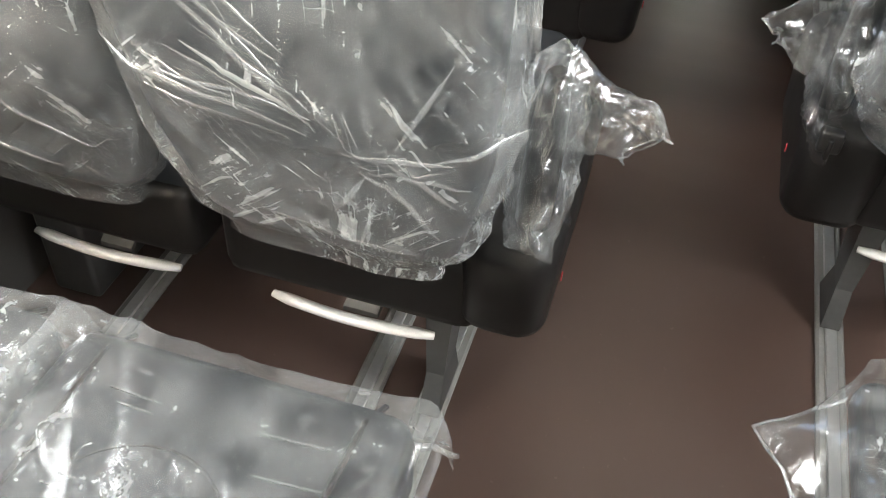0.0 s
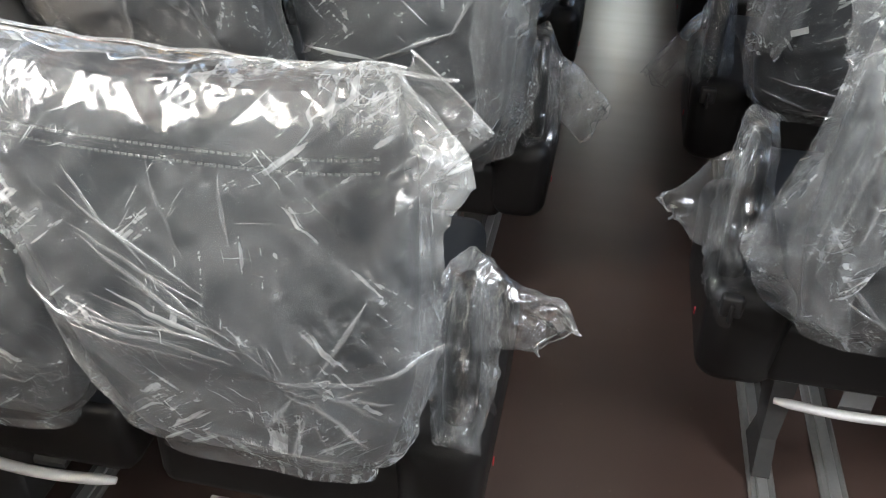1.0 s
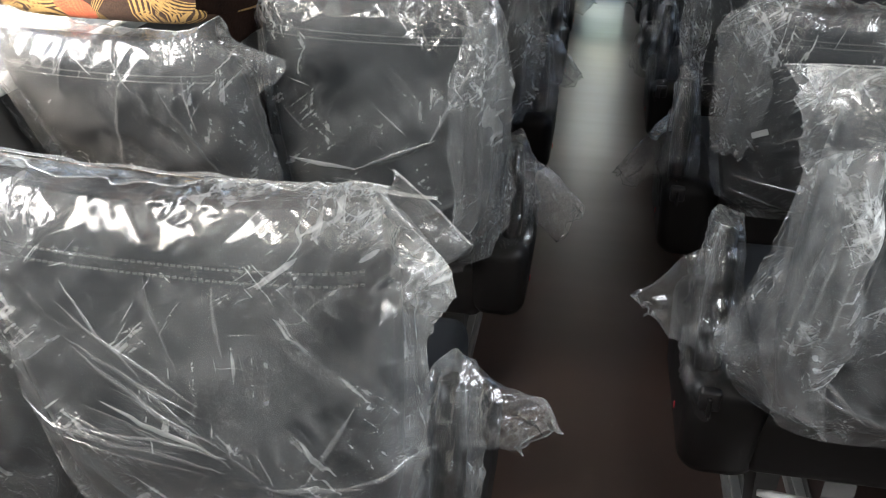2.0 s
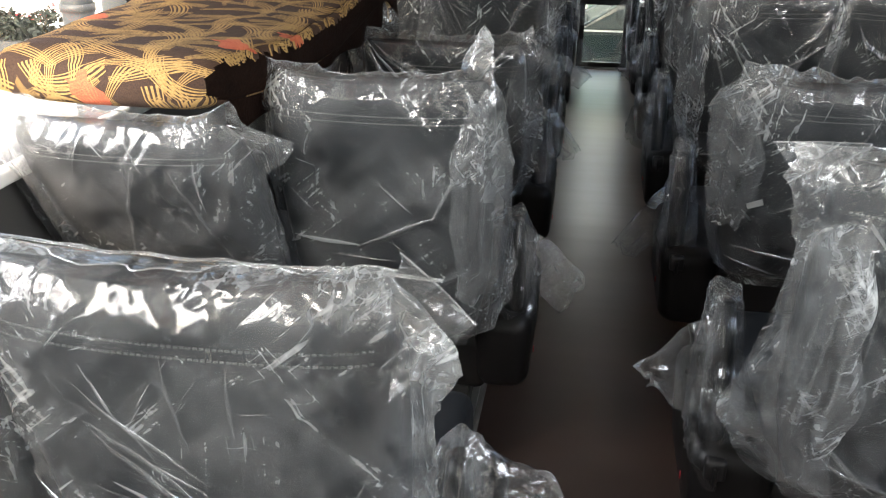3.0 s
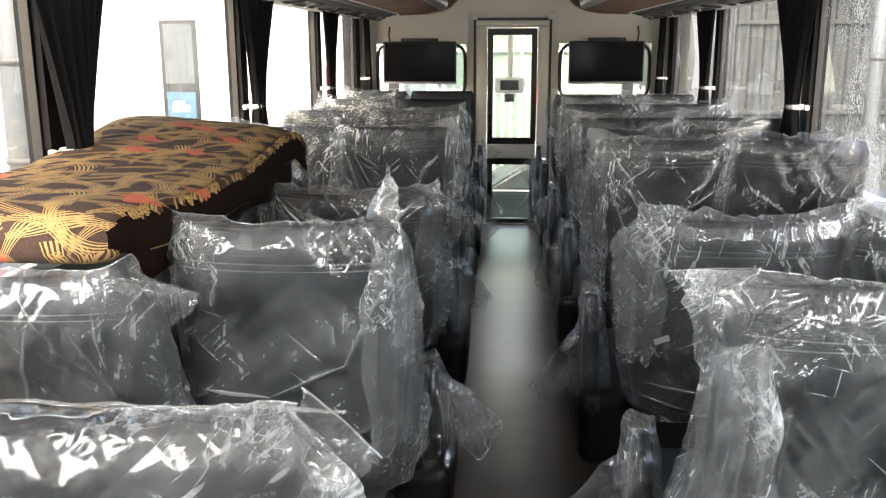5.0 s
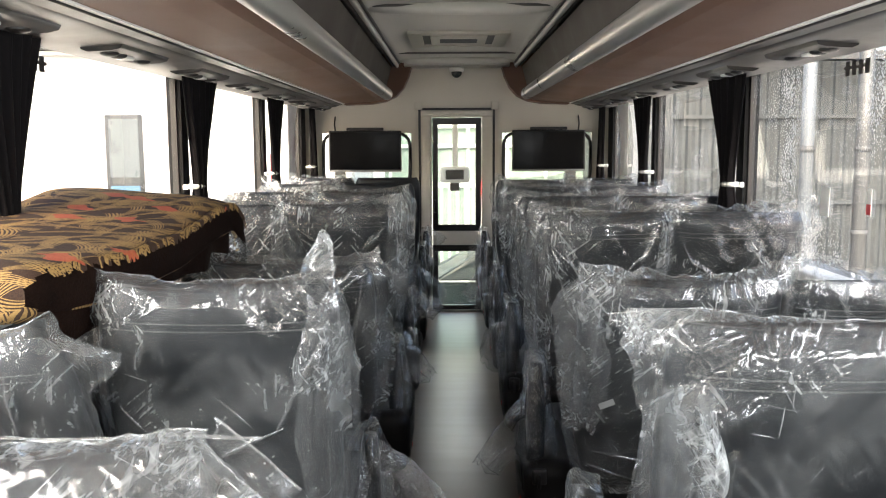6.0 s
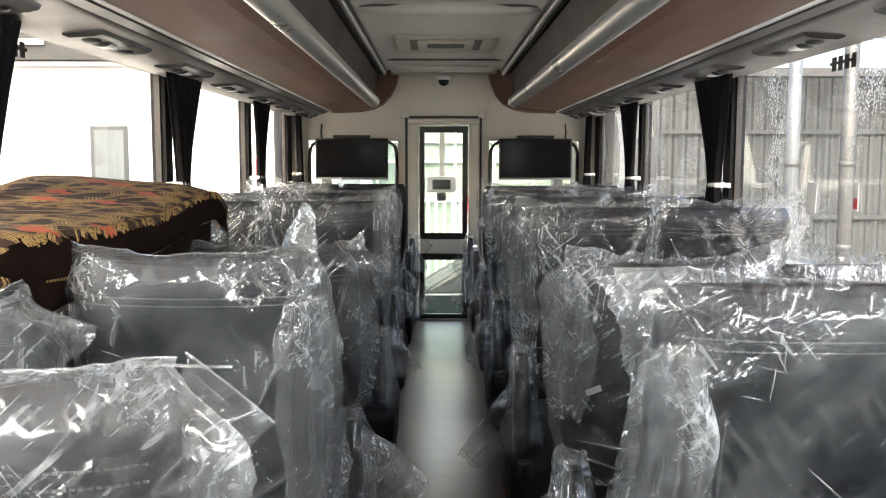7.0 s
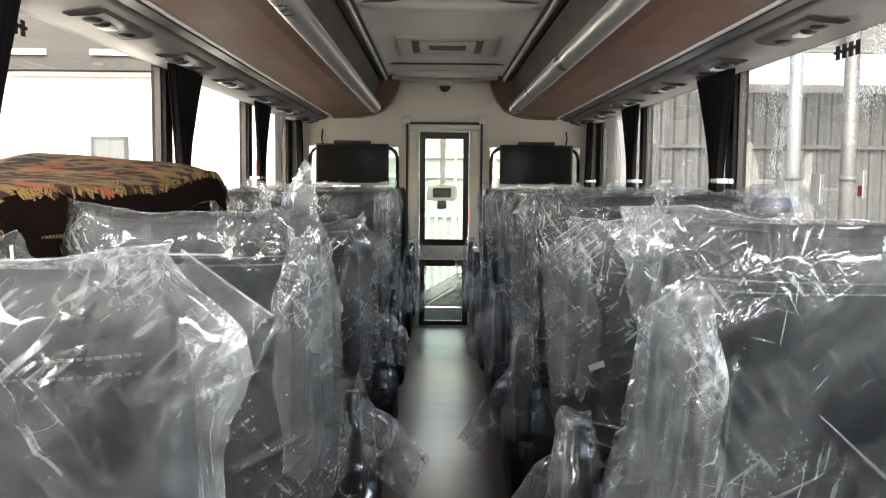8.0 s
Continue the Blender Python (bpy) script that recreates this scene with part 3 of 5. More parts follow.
    part("flap_slot", boxes([(cx(-0.11), cx(0.11), y + 0.26, y + 0.44, z - 0.0155, z - 0.0132)]), M_steel_grey, v, smooth=False)


ceiling_vent(5.47)


def luggage_rack(s):
    r = thing("luggage_rack", "open overhead luggage rack with brown underside and silver rail", "luggage rack", "overhead racks")
    y0, y1 = REAR, 7.34

    def prof(pts):
        q = [(cx(s * a), z) for a, z in pts]
        return q if s > 0 else q[::-1]

    part("underside", extrude_profile(prof([(0.545, 1.690), (0.60, 1.676), (0.70, 1.665), (0.865, 1.655), (0.865, 1.668), (0.70, 1.68), (0.60, 1.692), (0.55, 1.706)]), y0, y1), M_brown_rack, r, "matt brown panel", smooth=False)
    rail = []
    for k in range(14):
        th = math.pi * (0.55 + 1.15 * k / 13)
        rail.append((0.540 + 0.046 * math.cos(th), 1.727 + 0.046 * math.sin(th)))
    part("front_rail", extrude_profile(prof(rail + [(0.556, 1.69), (0.556, 1.75)]), y0, y1), M_silver, r, "brushed silver rail")
    part("inner_fascia", extrude_profile(prof([(0.546, 1.768), (0.502, 1.930), (0.514, 1.934), (0.560, 1.770)]), y0, y1), M_dark_rack, r, "dark slanted inner panel", smooth=False)
    part("lining", extrude_profile(prof([(0.56, 1.71), (1.14, 1.69), (1.14, 2.05), (0.47, 2.05), (0.47, 2.03), (1.12, 2.03), (1.12, 1.71), (0.56, 1.73)]), y0, y1), M_dark_rack, r, smooth=False)
    part("upper_rail", extrude_profile(prof([(0.443, 1.940), (0.450, 1.926), (0.462, 1.924), (0.468, 1.938), (0.464, 1.955), (0.462, 2.04), (0.445, 2.04)]), y0, y1), M_silver, r)
    part("light_channel", extrude_profile(prof([(0.474, 1.945), (0.486, 1.930), (0.498, 1.945), (0.490, 2.02), (0.474, 2.02)]), y0, y1), M_service, r, "grey lamp channel")
    for k in range(6):
        y = 0.2 + 1.35 * k
        part("bracket", boxes([(min(cx(s * 0.57), cx(s * 0.63)), max(cx(s * 0.57), cx(s * 0.63)), y, y + 0.03, 1.735, 2.028)]), M_dark_rack, r, smooth=False)
    end = [(0.34, 2.03), (0.345, 1.95), (0.37, 1.86), (0.41, 1.775), (0.47, 1.71), (0.55, 1.672), (0.66, 1.652), (0.87, 1.645), (0.87, 2.03)]
    part("end_cap", extrude_profile(prof(end), y1, 7.497), M_brown_rack, r, "brown end piece", smooth=False)
    tr = thing("trim", "thin white and black trim strip under the rack", "trim", kind="structure")
    part("white_strip", extrude_profile(prof([(0.866, 1.650), (0.882, 1.650), (0.882, 1.662), (0.866, 1.662)]), y0, y1), M_white, tr, smooth=False)
    part("black_strip", extrude_profile(prof([(0.884, 1.644), (0.925, 1.640), (0.925, 1.66), (0.884, 1.665)]), y0, y1), M_black, tr, smooth=False)
    sp = thing("service_panel", "grey overhead service panel with small lamps and air nozzles", "service panel", "overhead panels")
    part("panel", extrude_profile(prof([(0.927, 1.648), (0.96, 1.636), (1.05, 1.628), (1.197, 1.618), (1.197, 1.67), (0.927, 1.67)]), y0, FRONT), M_service, sp)
    for k in range(9):
        y = 0.55 + 0.82 * k
        pod = [(0.985, 1.640), (0.995, 1.622), (1.02, 1.616), (1.09, 1.612), (1.11, 1.620), (1.115, 1.64)]
        part("pod", extrude_profile(prof(pod), y, y + 0.42), M_service, sp)
        for dy, w in ((0.06, 0.030), (0.13, 0.018), (0.33, 0.034)):
            bm = bmesh.new()
            bmesh.ops.create_uvsphere(bm, u_segments=14, v_segments=8, radius=1.0)
            for v in bm.verts:
                v.co = Vector((cx(s * 1.05) + v.co.x * 0.028, y + dy + v.co.y * w, 1.613 + v.co.z * 0.010))
            part("air_nozzle", bm, M_black, sp)
        part("lamp_lens", box(min(cx(s * 1.03), cx(s * 1.075)), max(cx(s * 1.03), cx(s * 1.075)), y + 0.155, y + 0.215, 1.606, 1.616, 0.004), M_white, sp)


luggage_rack(-1)
luggage_rack(1)


def dome_camera():
    d = thing("dome_camera", "small white ceiling dome camera on the partition", "camera")
    bm = bmesh.new()
    bmesh.ops.create_cone(bm, cap_ends=True, segments=24, radius1=0.055, radius2=0.06, depth=0.03)
    bmesh.ops.translate(bm, verts=bm.verts, vec=(cx(0), 7.44, 1.915))
    part("base", bm, M_white, d)
    bm = bmesh.new()
    bmesh.ops.create_uvsphere(bm, u_segments=20, v_segments=12, radius=0.042)
    bmesh.ops.translate(bm, verts=bm.verts, vec=(cx(0), 7.44, 1.895))
    part("dome", bm, M_carglass, d)


dome_camera()


def television(s):
    tv = thing("television", "flat black television with a dark screen on the partition", "television", "partition screens")
    a, b = sorted((s * 0.435, s * 1.005))
    part("body", box(cx(a), cx(b), 7.41, 7.45, 1.125, 1.448, 0.006), M_black, tv)
    part("screen", boxes([(cx(a + 0.012), cx(b - 0.012), 7.4062, 7.4095, 1.148, 1.436)]), M_screen, tv, smooth=False)
    part("lower_strip", box(cx(a), cx(b), 7.40, 7.4095, 1.126, 1.142, 0.002), M_alu_dark, tv, "grey strip")
    part("top_box", box(cx((a + b) / 2 - 0.145), cx((a + b) / 2 + 0.145), 7.42, 7.445, 1.449, 1.472, 0.004), M_black, tv)
    part("bracket", box(cx((a + b) / 2 - 0.08), cx((a + b) / 2 + 0.08), 7.45, 7.53, 1.22, 1.36, 0.004), M_black, tv)
    part("cable", tube([(cx(s * 0.955), 7.455, 1.44), (cx(s * 0.965), 7.47, 1.50), (cx(s * 0.96), 7.49, 1.56)], 0.006), M_black, tv)


television(-1)
television(1)


def curtain(s, yc, top, seed, lean=0.0):
    """A bunched curtain on a pillar, drawn in by a white tie."""
    x = cx(s * (HALF - 0.045))
    cu = thing("curtain", "black velour curtain gathered with a white tie", "curtain", "window curtains")
    n, rows = 90, 34
    vs, fs = [], []
    for j in range(rows + 1):
        t = j / rows
        z = HEAD - 0.002 - t * (HEAD - SILL - 0.02)
        if z > 1.17:
            k = (z - 1.17) / (HEAD - 1.17)
            half = 0.04 + (top - 0.04) * k ** 1.15
            off = lean * k ** 1.2
        else:
            k = (1.17 - z) / (1.17 - SILL)
            half = 0.04 + 0.06 * math.sin(min(1, k * 1.4) * math.pi / 2)
            off = 0.0
        for i in range(n + 1):
            u = -1 + 2 * i / n
            fold = math.sin(u * 19 + seed * 2.1 + 0.7 * math.sin(u * 5 + seed)) * 0.017 * (0.6 + 0.8 * t)
            vs.append((x - s * (0.012 + abs(fold) + fold * 0.6 + 0.02 * (1 - u * u)), yc + off + half * u, z))
    for j in range(rows):
        for i in range(n):
            a = j * (n + 1) + i
            fs.append((a, a + 1, a + n + 2, a + n + 1))
    ob = part("cloth", (vs, fs), M_curtain, cu)
    md = ob.modifiers.new("thick", "SOLIDIFY")
    md.thickness = 0.003
    ring = []
    for k in range(25):
        th = 2 * math.pi * k / 24
        ring.append((x - s * (0.022 + 0.030 * math.cos(th)), yc + 0.042 * math.sin(th), 1.17))
    part("tie", tube(ring, 0.009, 6, 1.3), M_white, cu, "white tie clip")
    part("tie_hook", box(min(x, x + s * 0.02), max(x, x + s * 0.02), yc - 0.062, yc - 0.044, 1.158, 1.180, 0.005), M_white, cu)


for s in (-1, 1):
    for i, (y, w, ln) in enumerate(((0.66, 0.26, 0.0), (2.55, 0.22, 0.04), (4.20, 0.26, 0.12), (5.84, 0.26, 0.14), (7.38, 0.07, 0.0))):
        curtain(s, y, w, i + s * 3, ln)
# pale wavy panels stand in for the white curved body trim
for s in (-1, 1):
    sh = thing("sheer_panel", "white curved body trim beside the front window", "curtain", "window linings")
    x = cx(s * (HALF - 0.02))
    vs = [(x - s * 0.012 * math.sin(i * 0.9), 6.62 + 0.022 * i * (1 - 0.45 * math.sin(math.pi * j / 12)), 1.635 - 0.058 * j) for j in range(13) for i in range(21)]
    fs = [(j * 21 + i, j * 21 + i + 1, j * 21 + i + 22, j * 21 + i + 21) for j in range(12) for i in range(20)]
    part("cloth", (vs, fs), M_body_trim, sh)


# ---- floor rails ----
def floor_rail(x, label="aluminium seat rail on the brown floor"):
    r = thing("floor_rail", label, "rail", "seat rails")
    part("base", extrude_profile([(x - 0.027, 0.001), (x + 0.027, 0.001), (x + 0.027, 0.008), (x + 0.022, 0.012), (x - 0.022, 0.012), (x - 0.027, 0.008)], REAR + 0.1, 7.2), M_alu_dark, r, smooth=False)
    part("crown", extrude_profile([(x - 0.011, 0.0122), (x + 0.011, 0.0122), (x + 0.010, 0.018), (x - 0.010, 0.018)], REAR + 0.1, 7.2), M_alu, r, "bright metal crown", smooth=False)


for x in (-0.507, -0.385, -1.0, 0.31, 0.455, 0.93):
    floor_rail(x)


# ---- seats ----
BACK_A = [(0, 0.135), (0.06, 0.180), (0.3, 0.214), (0.6, 0.222), (0.85, 0.225), (0.95, 0.220), (1.0, 0.203)]
BACK_B = [(0, 0.02), (0.08, 0.048), (0.5, 0.066), (0.85, 0.064), (0.95, 0.046), (1.0, 0.014)]
Z0, Z1 = 0.47, 1.10


def section(s, lean):
    """Half width, half depth, middle and height of a backrest at s, from its foot (0) to its top (1)."""
    lean, sink = lean if isinstance(lean, tuple) else (lean, 0.0)
    sc = max(0.0, min(1.0, s))
    a, b = lerp_table(BACK_A, sc), lerp_table(BACK_B, sc)
    z = Z0 + (Z1 - Z0) * s
    yr = (0.15 + lean) * max(0.0, 1 - s) ** 1.15 - lean
    return a, b, yr + b + (0.066 - b) * 0.6, z - (lean * 0.55 + sink) * sc


RING_TH = np.linspace(0.0, 2 * math.pi, 1441)


def even_ring(a, b, n, sides=0.0):
    """A rounded rectangle with evenly spread points, denser at its two ends where asked."""
    c, sn = np.cos(RING_TH), np.sin(RING_TH)
    x = a * np.sign(c) * np.abs(c) ** 0.5
    y = b * np.sign(sn) * np.abs(sn) ** 0.5
    step = np.hypot(np.diff(x), np.diff(y)) * (1 + sides * (np.abs(x[:-1]) > a - 0.03))
    run = np.concatenate([[0.0], np.cumsum(step)])
    at = np.linspace(0.0, run[-1], n, endpoint=False)
    return np.interp(at, run, x), np.interp(at, run, y)


def back_ring(s, n, lean):
    a, b, yc, z = section(s, lean)
    x, y = even_ring(a, b, n)
    dip = 0.016 * (x / a) ** 2 * max(0.0, s - 0.8) * 5
    return [(float(p), float(yc + q), float(z + d)) for p, q, d in zip(x, y, dip)]


def rear_y(x, s, lean):
    a, b, yc, z = section(s, lean)
    return yc - b * max(0.0, 1 - min(1, abs(x / a)) ** 4) ** 0.25


def stitch_row(x0, x1, place, count):
    blocks = []
    for k in range(count):
        u = x0 + (x1 - x0) * (k + 0.5) / count
        w = abs(x1 - x0) / count * 0.31
        px, py, pz = place(u)
        blocks.append((px - w, px + w, py - 0.0012, py + 0.0012, pz - 0.001, pz + 0.001))
    return boxes(blocks)


ARM_X = {1: 0.255, -1: 0.288}


def coach_seat(arm, lean=0.0, aisle=True, quilted=False):
    """One seat: y forward, origin on the floor below the top of the backrest's rear."""
    e = thing("coach_seat", "dark grey leather coach seat with pale stitching", "seat", "rows of coach seats")
    ts = [0.5 - 0.5 * math.cos(math.pi * k / 26) for k in range(27)]
    part("backrest", loft([back_ring(s, 64, lean) for s in ts]), M_leather, e)
    for sz in (0.884, 0.906):
        row = stitch_row(-0.205, 0.205, lambda u: (u, rear_y(u, sz, lean) - 0.001, section(sz, lean)[3] + 0.016 * (u / 0.22) ** 2 * (sz - 0.8) * 5), 60)
        part("stitching", row, M_stitch, e, "pale grey double stitching", smooth=False)
    cushion = box(-0.215, 0.215, 0.24, 0.84, 0.375, 0.50, 0.045, 4)
    for v in cushion.verts:
        k = (v.co.x / 0.215) ** 2
        v.co.z += 0.022 * k * (1 if v.co.z > 0.43 else 0)
        if v.co.y > 0.7:
            v.co.z -= 0.012
    part("cushion", cushion, M_leather, e)
    if quilted:
        for y, u0, u1 in ((0.735, -0.10, 0.02), (0.750, -0.12, 0.14), (0.700, 0.03, 0.15), (0.640, -0.11, 0.06), (0.625, -0.12, 0.15)):
            part("stitching", stitch_row(u0, u1, lambda u: (u, y, 0.5005 + 0.022 * (u / 0.215) ** 2), 40), M_stitch, e, smooth=False)
        for x in (-0.15, 0.15):
            part("piping", tube([(x, 0.25, 0.511), (x, 0.6, 0.514), (x * 1.05, 0.80, 0.500), (x * 1.08, 0.855, 0.46)], 0.004, 6), M_plastic, e)
        for k in range(3):
            arc = [(0.10 * math.cos(t) - 0.02, 0.30 + 0.15 * k + 0.10 * math.sin(t), 0.5025) for t in (0.3 + 0.25 * i for i in range(11))]
            part("quilt_seam", tube(arc, 0.0028, 6), M_plastic, e)
    part("base_box", box(-0.205, 0.205, 0.225, 0.66, 0.300, 0.45, 0.03, 3), M_plastic, e, "black moulded seat base")
    if aisle:
        lx = arm * 0.13
        part("leg", loft([[(lx - 0.026, 0.30, 0.33), (lx + 0.026, 0.30, 0.33), (lx + 0.026, 0.42, 0.33), (lx - 0.026, 0.42, 0.33)],
                          [(lx - 0.016, 0.30, 0.10), (lx + 0.016, 0.30, 0.10), (lx + 0.016, 0.37, 0.10), (lx - 0.016, 0.37, 0.10)],
                          [(lx - 0.018, 0.27, 0.019), (lx + 0.018, 0.27, 0.019), (lx + 0.018, 0.40, 0.019), (lx - 0.018, 0.40, 0.019)]]), M_steel, e, "grey steel leg", smooth=False)
    else:
        part("wall_mount", box(min(-arm * 0.10, -arm * 0.20), max(-arm * 0.10, -arm * 0.20), 0.32, 0.60, 0.02, 0.33, 0.01), M_steel, e)
    bar = [(-0.15 + 0.28 * k / 10, 0.277 - 0.012 * math.sin(math.pi * k / 10), 0.224) for k in range(11)]
    foot = part("footrest", tube(bar, [0.007] + [0.011] * 9 + [0.007], 8, 0.8), M_bar, e, "pale metal footrest bar")
    part("footrest_bracket", loft([[(-0.03, 0.287, 0.217), (0.03, 0.287, 0.217), (0.03, 0.287, 0.227), (-0.03, 0.287, 0.227)], [(0.0, 0.36, 0.32), (0.06, 0.36, 0.32), (0.06, 0.36, 0.33), (0.0, 0.36, 0.33)]]), M_steel, foot, smooth=False)
    if aisle:
        ax = ARM_X[arm]
        x0, x1 = sorted((arm * 0.170, arm * (ax + (0.036 if arm < 0 else 0.050))))
        shell = box(x0, x1, 0.205, 0.64, 0.270 if arm < 0 else 0.305, 0.515, 0.045, 5)
        for v in shell.verts:
            k = max(0.0, (0.42 - v.co.z) / 0.16)
            v.co.y += 0.04 * k * k * (1 if v.co.y < 0.4 else -1)
            v.co.x -= arm * 0.016 * k * k * (1 if v.co.x * arm > 0.22 else 0)
        con = part("side_fairing", shell, M_plastic, e, "rounded black plastic side fairing")
        face = arm * (ax + (0.0365 if arm < 0 else 0.0505))
        part("badge", box(min(face, face + arm * 0.002), max(face, face + arm * 0.002), 0.320, 0.328, 0.368, 0.383, 0.0008, 1), M_red, con, "small red badge")
        if arm < 0:
            part("lever_recess", box(-ax - 0.016, -ax + 0.022, 0.200, 0.225, 0.458, 0.500, 0.006, 2), M_black, con)
            part("lever", box(-ax - 0.002, -ax + 0.006, 0.192, 0.21, 0.450, 0.490, 0.003), M_plastic, con)
        pad = []
        for k in range(17):
            t = k / 16
            r = 0.034 * math.sin(math.pi * min(1, 0.10 + t * 0.80)) ** 0.4
            y, z = 0.27 + 0.045 * t, 0.425 + (0.335 if arm < 0 else 0.29) * t
            pad.append([(arm * ax + r * 0.75 * math.cos(2 * math.pi * i / 14), y + r * 1.15 * math.sin(2 * math.pi * i / 14), z) for i in range(14)])
        part("armrest", loft(pad), M_plastic, e, "black padded armrest")
    return e


def nz(x, y, z, seed=0):
    """Smooth random field between -1 and 1 for whole arrays of points."""
    x, y, z = np.broadcast_arrays(np.asarray(x, float), np.asarray(y, float), np.asarray(z, float))
    p = [np.floor(q).astype(np.int64) for q in (x, y, z)]
    f = [q - r for q, r in zip((x, y, z), p)]
    w = [q * q * (3 - 2 * q) for q in f]
    out = np.zeros(x.shape)
    for i in (0, 1):
        for j in (0, 1):
            for k in (0, 1):
                h = ((p[0] + i) * 374761393 + (p[1] + j) * 668265263 + (p[2] + k) * 2147483647 + seed * 974711) & 0xFFFFFFFF
                h = ((h ^ (h >> 13)) * 1274126177) & 0xFFFFFFFF
                v = ((h ^ (h >> 16)) & 0xFFFF) / 32767.5 - 1
                out += v * (w[0] if i else 1 - w[0]) * (w[1] if j else 1 - w[1]) * (w[2] if k else 1 - w[2])
    return out


def crease(x, y, z, seed, width=0.35):
    """Sharp ridges where a random field passes through nought."""
    return np.maximum(0.0, 1 - np.abs(nz(x, y, z, seed)) / width)


def table(rows, at):
    return np.interp(at, [r[0] for r in rows], [r[1] for r in rows])


def any_folds(seed):
    """Straight tension folds that run in from a bag's corners: x, z, x, z, width, height."""
    rnd = random.Random(seed)
    out = []
    for s in (-1, 1):
        for k in range(rnd.randint(5, 8)):
            x0, z0 = s * rnd.uniform(0.12, 0.21), rnd.uniform(0.96, 1.04)
            ang = rnd.uniform(0.6, 1.45)
            ln = rnd.uniform(0.08, 0.32)
            out.append((x0, z0, x0 - s * ln * math.cos(ang), z0 - ln * math.sin(ang), rnd.uniform(0.008, 0.016), rnd.uniform(0.004, 0.010)))
        for k in range(4):
            x0, z0 = s * rnd.uniform(0.10, 0.20), rnd.uniform(0.52, 0.85)
            ang = rnd.uniform(-0.5, 0.9)
            ln = rnd.uniform(0.08, 0.24)
            out.append((x0, z0, x0 - s * ln * math.cos(ang), z0 - ln * math.sin(ang), rnd.uniform(0.008, 0.018), rnd.uniform(0.004, 0.010)))
    return out


def any_ear(seed, side):
    rnd = random.Random(seed * 2 + side)
    top = rnd.uniform(0.025, 0.065)
    return [(0.42, 0.004), (0.55, 0.010), (0.70, rnd.uniform(0.008, 0.03)), (0.86, rnd.uniform(0.008, 0.025)), (0.98, top * 0.6), (1.06, top), (1.11, top * 0.5)]


def bag(seed, lean=0.0, ears=None, peak=None, folds=None, pucker=None, crest=0.012, crumple=(), n=250, rows=112, low=-0.035, back=0.0):
    """A clear bag drawn over a backrest: tight at the rear, with loose flat ears at its sides and a standing
    weld along its top. ears: width by height, one side and the other; crumple: x, z, radius, height of crushed spots."""
    ears = ears or (any_ear(seed, 0), any_ear(seed, 1))
    rings_x, rings_y, rings_z, mids, halves, ups = [], [], [], [], [], []
    top_rows = 9
    for j in range(rows + top_rows + 1):
        s = min(1.0, low + (1.0 - low) * j / rows)
        k = max(0, j - rows) / top_rows
        g = 0.008 + 0.010 * max(0.0, 0.5 - s)
        a, b, yc, z = section(s, lean)
        x, y = even_ring(a + g, b + g, n, 1.6)
        y = y * (1 - k) ** 0.8
        zz = z + 0.016 * (x / a) ** 2 * max(0.0, s - 0.8) * 5 + 0.012 * max(0.0, s - 0.9) * 10 * np.ones(n)
        if k:
            u = x / a
            up = crest * (0.6 + 1.1 * np.abs(nz(u * 2.7, seed, 0.4, seed)) + 0.7 * np.abs(nz(u * 7.0, seed, 3.4, seed))) + min(0.016, crest * 1.6) * np.abs(u) ** 7
            if peak:
                up = up + peak[2] * np.maximum(0.0, 1 - np.abs(x - peak[0]) / peak[1]) ** 0.7
            zz = zz + up * k
            y = y + k * 0.026 * nz(u * 3.1, seed * 1.7, 2.2, seed + 1) + k * k * 0.012 * nz(u * 11, seed, 5.2, seed + 2)
        rings_x.append(x)
        rings_y.append(y + yc)
        rings_z.append(zz)
        mids.append(np.full(n, yc))
        halves.append(np.full(n, a + g))
        ups.append(np.full(n, s))
    X, Y, Z, YC, A, S = (np.array(q) for q in (rings_x, rings_y, rings_z, mids, halves, ups))
    dx, dy = X / A, (Y - YC) / 0.07
    ln = np.hypot(dx, dy) + 1e-6
    nx, ny = dx / ln, dy / ln
    rear = np.clip((YC - Y) / 0.02, 0, 1)
    d = 0.007 * nz(X * 5, Y * 5, Z * 4, seed) + 0.007 * crease((X + 0.5 * Z) * 6, Y * 5, (Z - 0.4 * X) * 2.4, seed + 3, 0.25) ** 1.5
    loose = np.clip(0.5 + 1.6 * nz(X * 4.2, Y * 4, Z * 4.2, seed + 5), 0, 1)
    d += loose * (0.006 * crease((X + 0.8 * Z) * 16, Y * 12, (Z - 0.8 * X) * 4, seed + 6, 0.4) + 0.005 * crease((X - 0.6 * Z) * 20, Y * 12, (Z + 0.6 * X) * 5, seed + 7, 0.4))
    rim = np.clip((S - 0.86) / 0.06, 0, 1)
    d += rim * (0.0032 * crease((X + 0.9 * Z) * 24, 0.3, (Z - 0.6 * X) * 9, seed + 8, 0.4) + 0.0035 * crease((X - 1.0 * Z) * 30, 0.6, (Z + 0.6 * X) * 12, seed + 9, 0.4)) * np.clip(0.4 + 1.5 * nz(X * 6, 0.2, 0.7, seed + 10), 0, 1)
    for x0, z0, r, h in crumple:
        q = np.exp(-((X - x0) ** 2 + (Z - z0) ** 2 * 0.5) / (r * r)) * rear
        d += q * h * (crease((X + 0.3 * Z) * 34, 0.3, (Z - 0.3 * X) * 17, seed + 11, 0.6) + 0.7 * crease((X - 0.7 * Z) * 50, 0.6, Z * 30, seed + 12, 0.6))
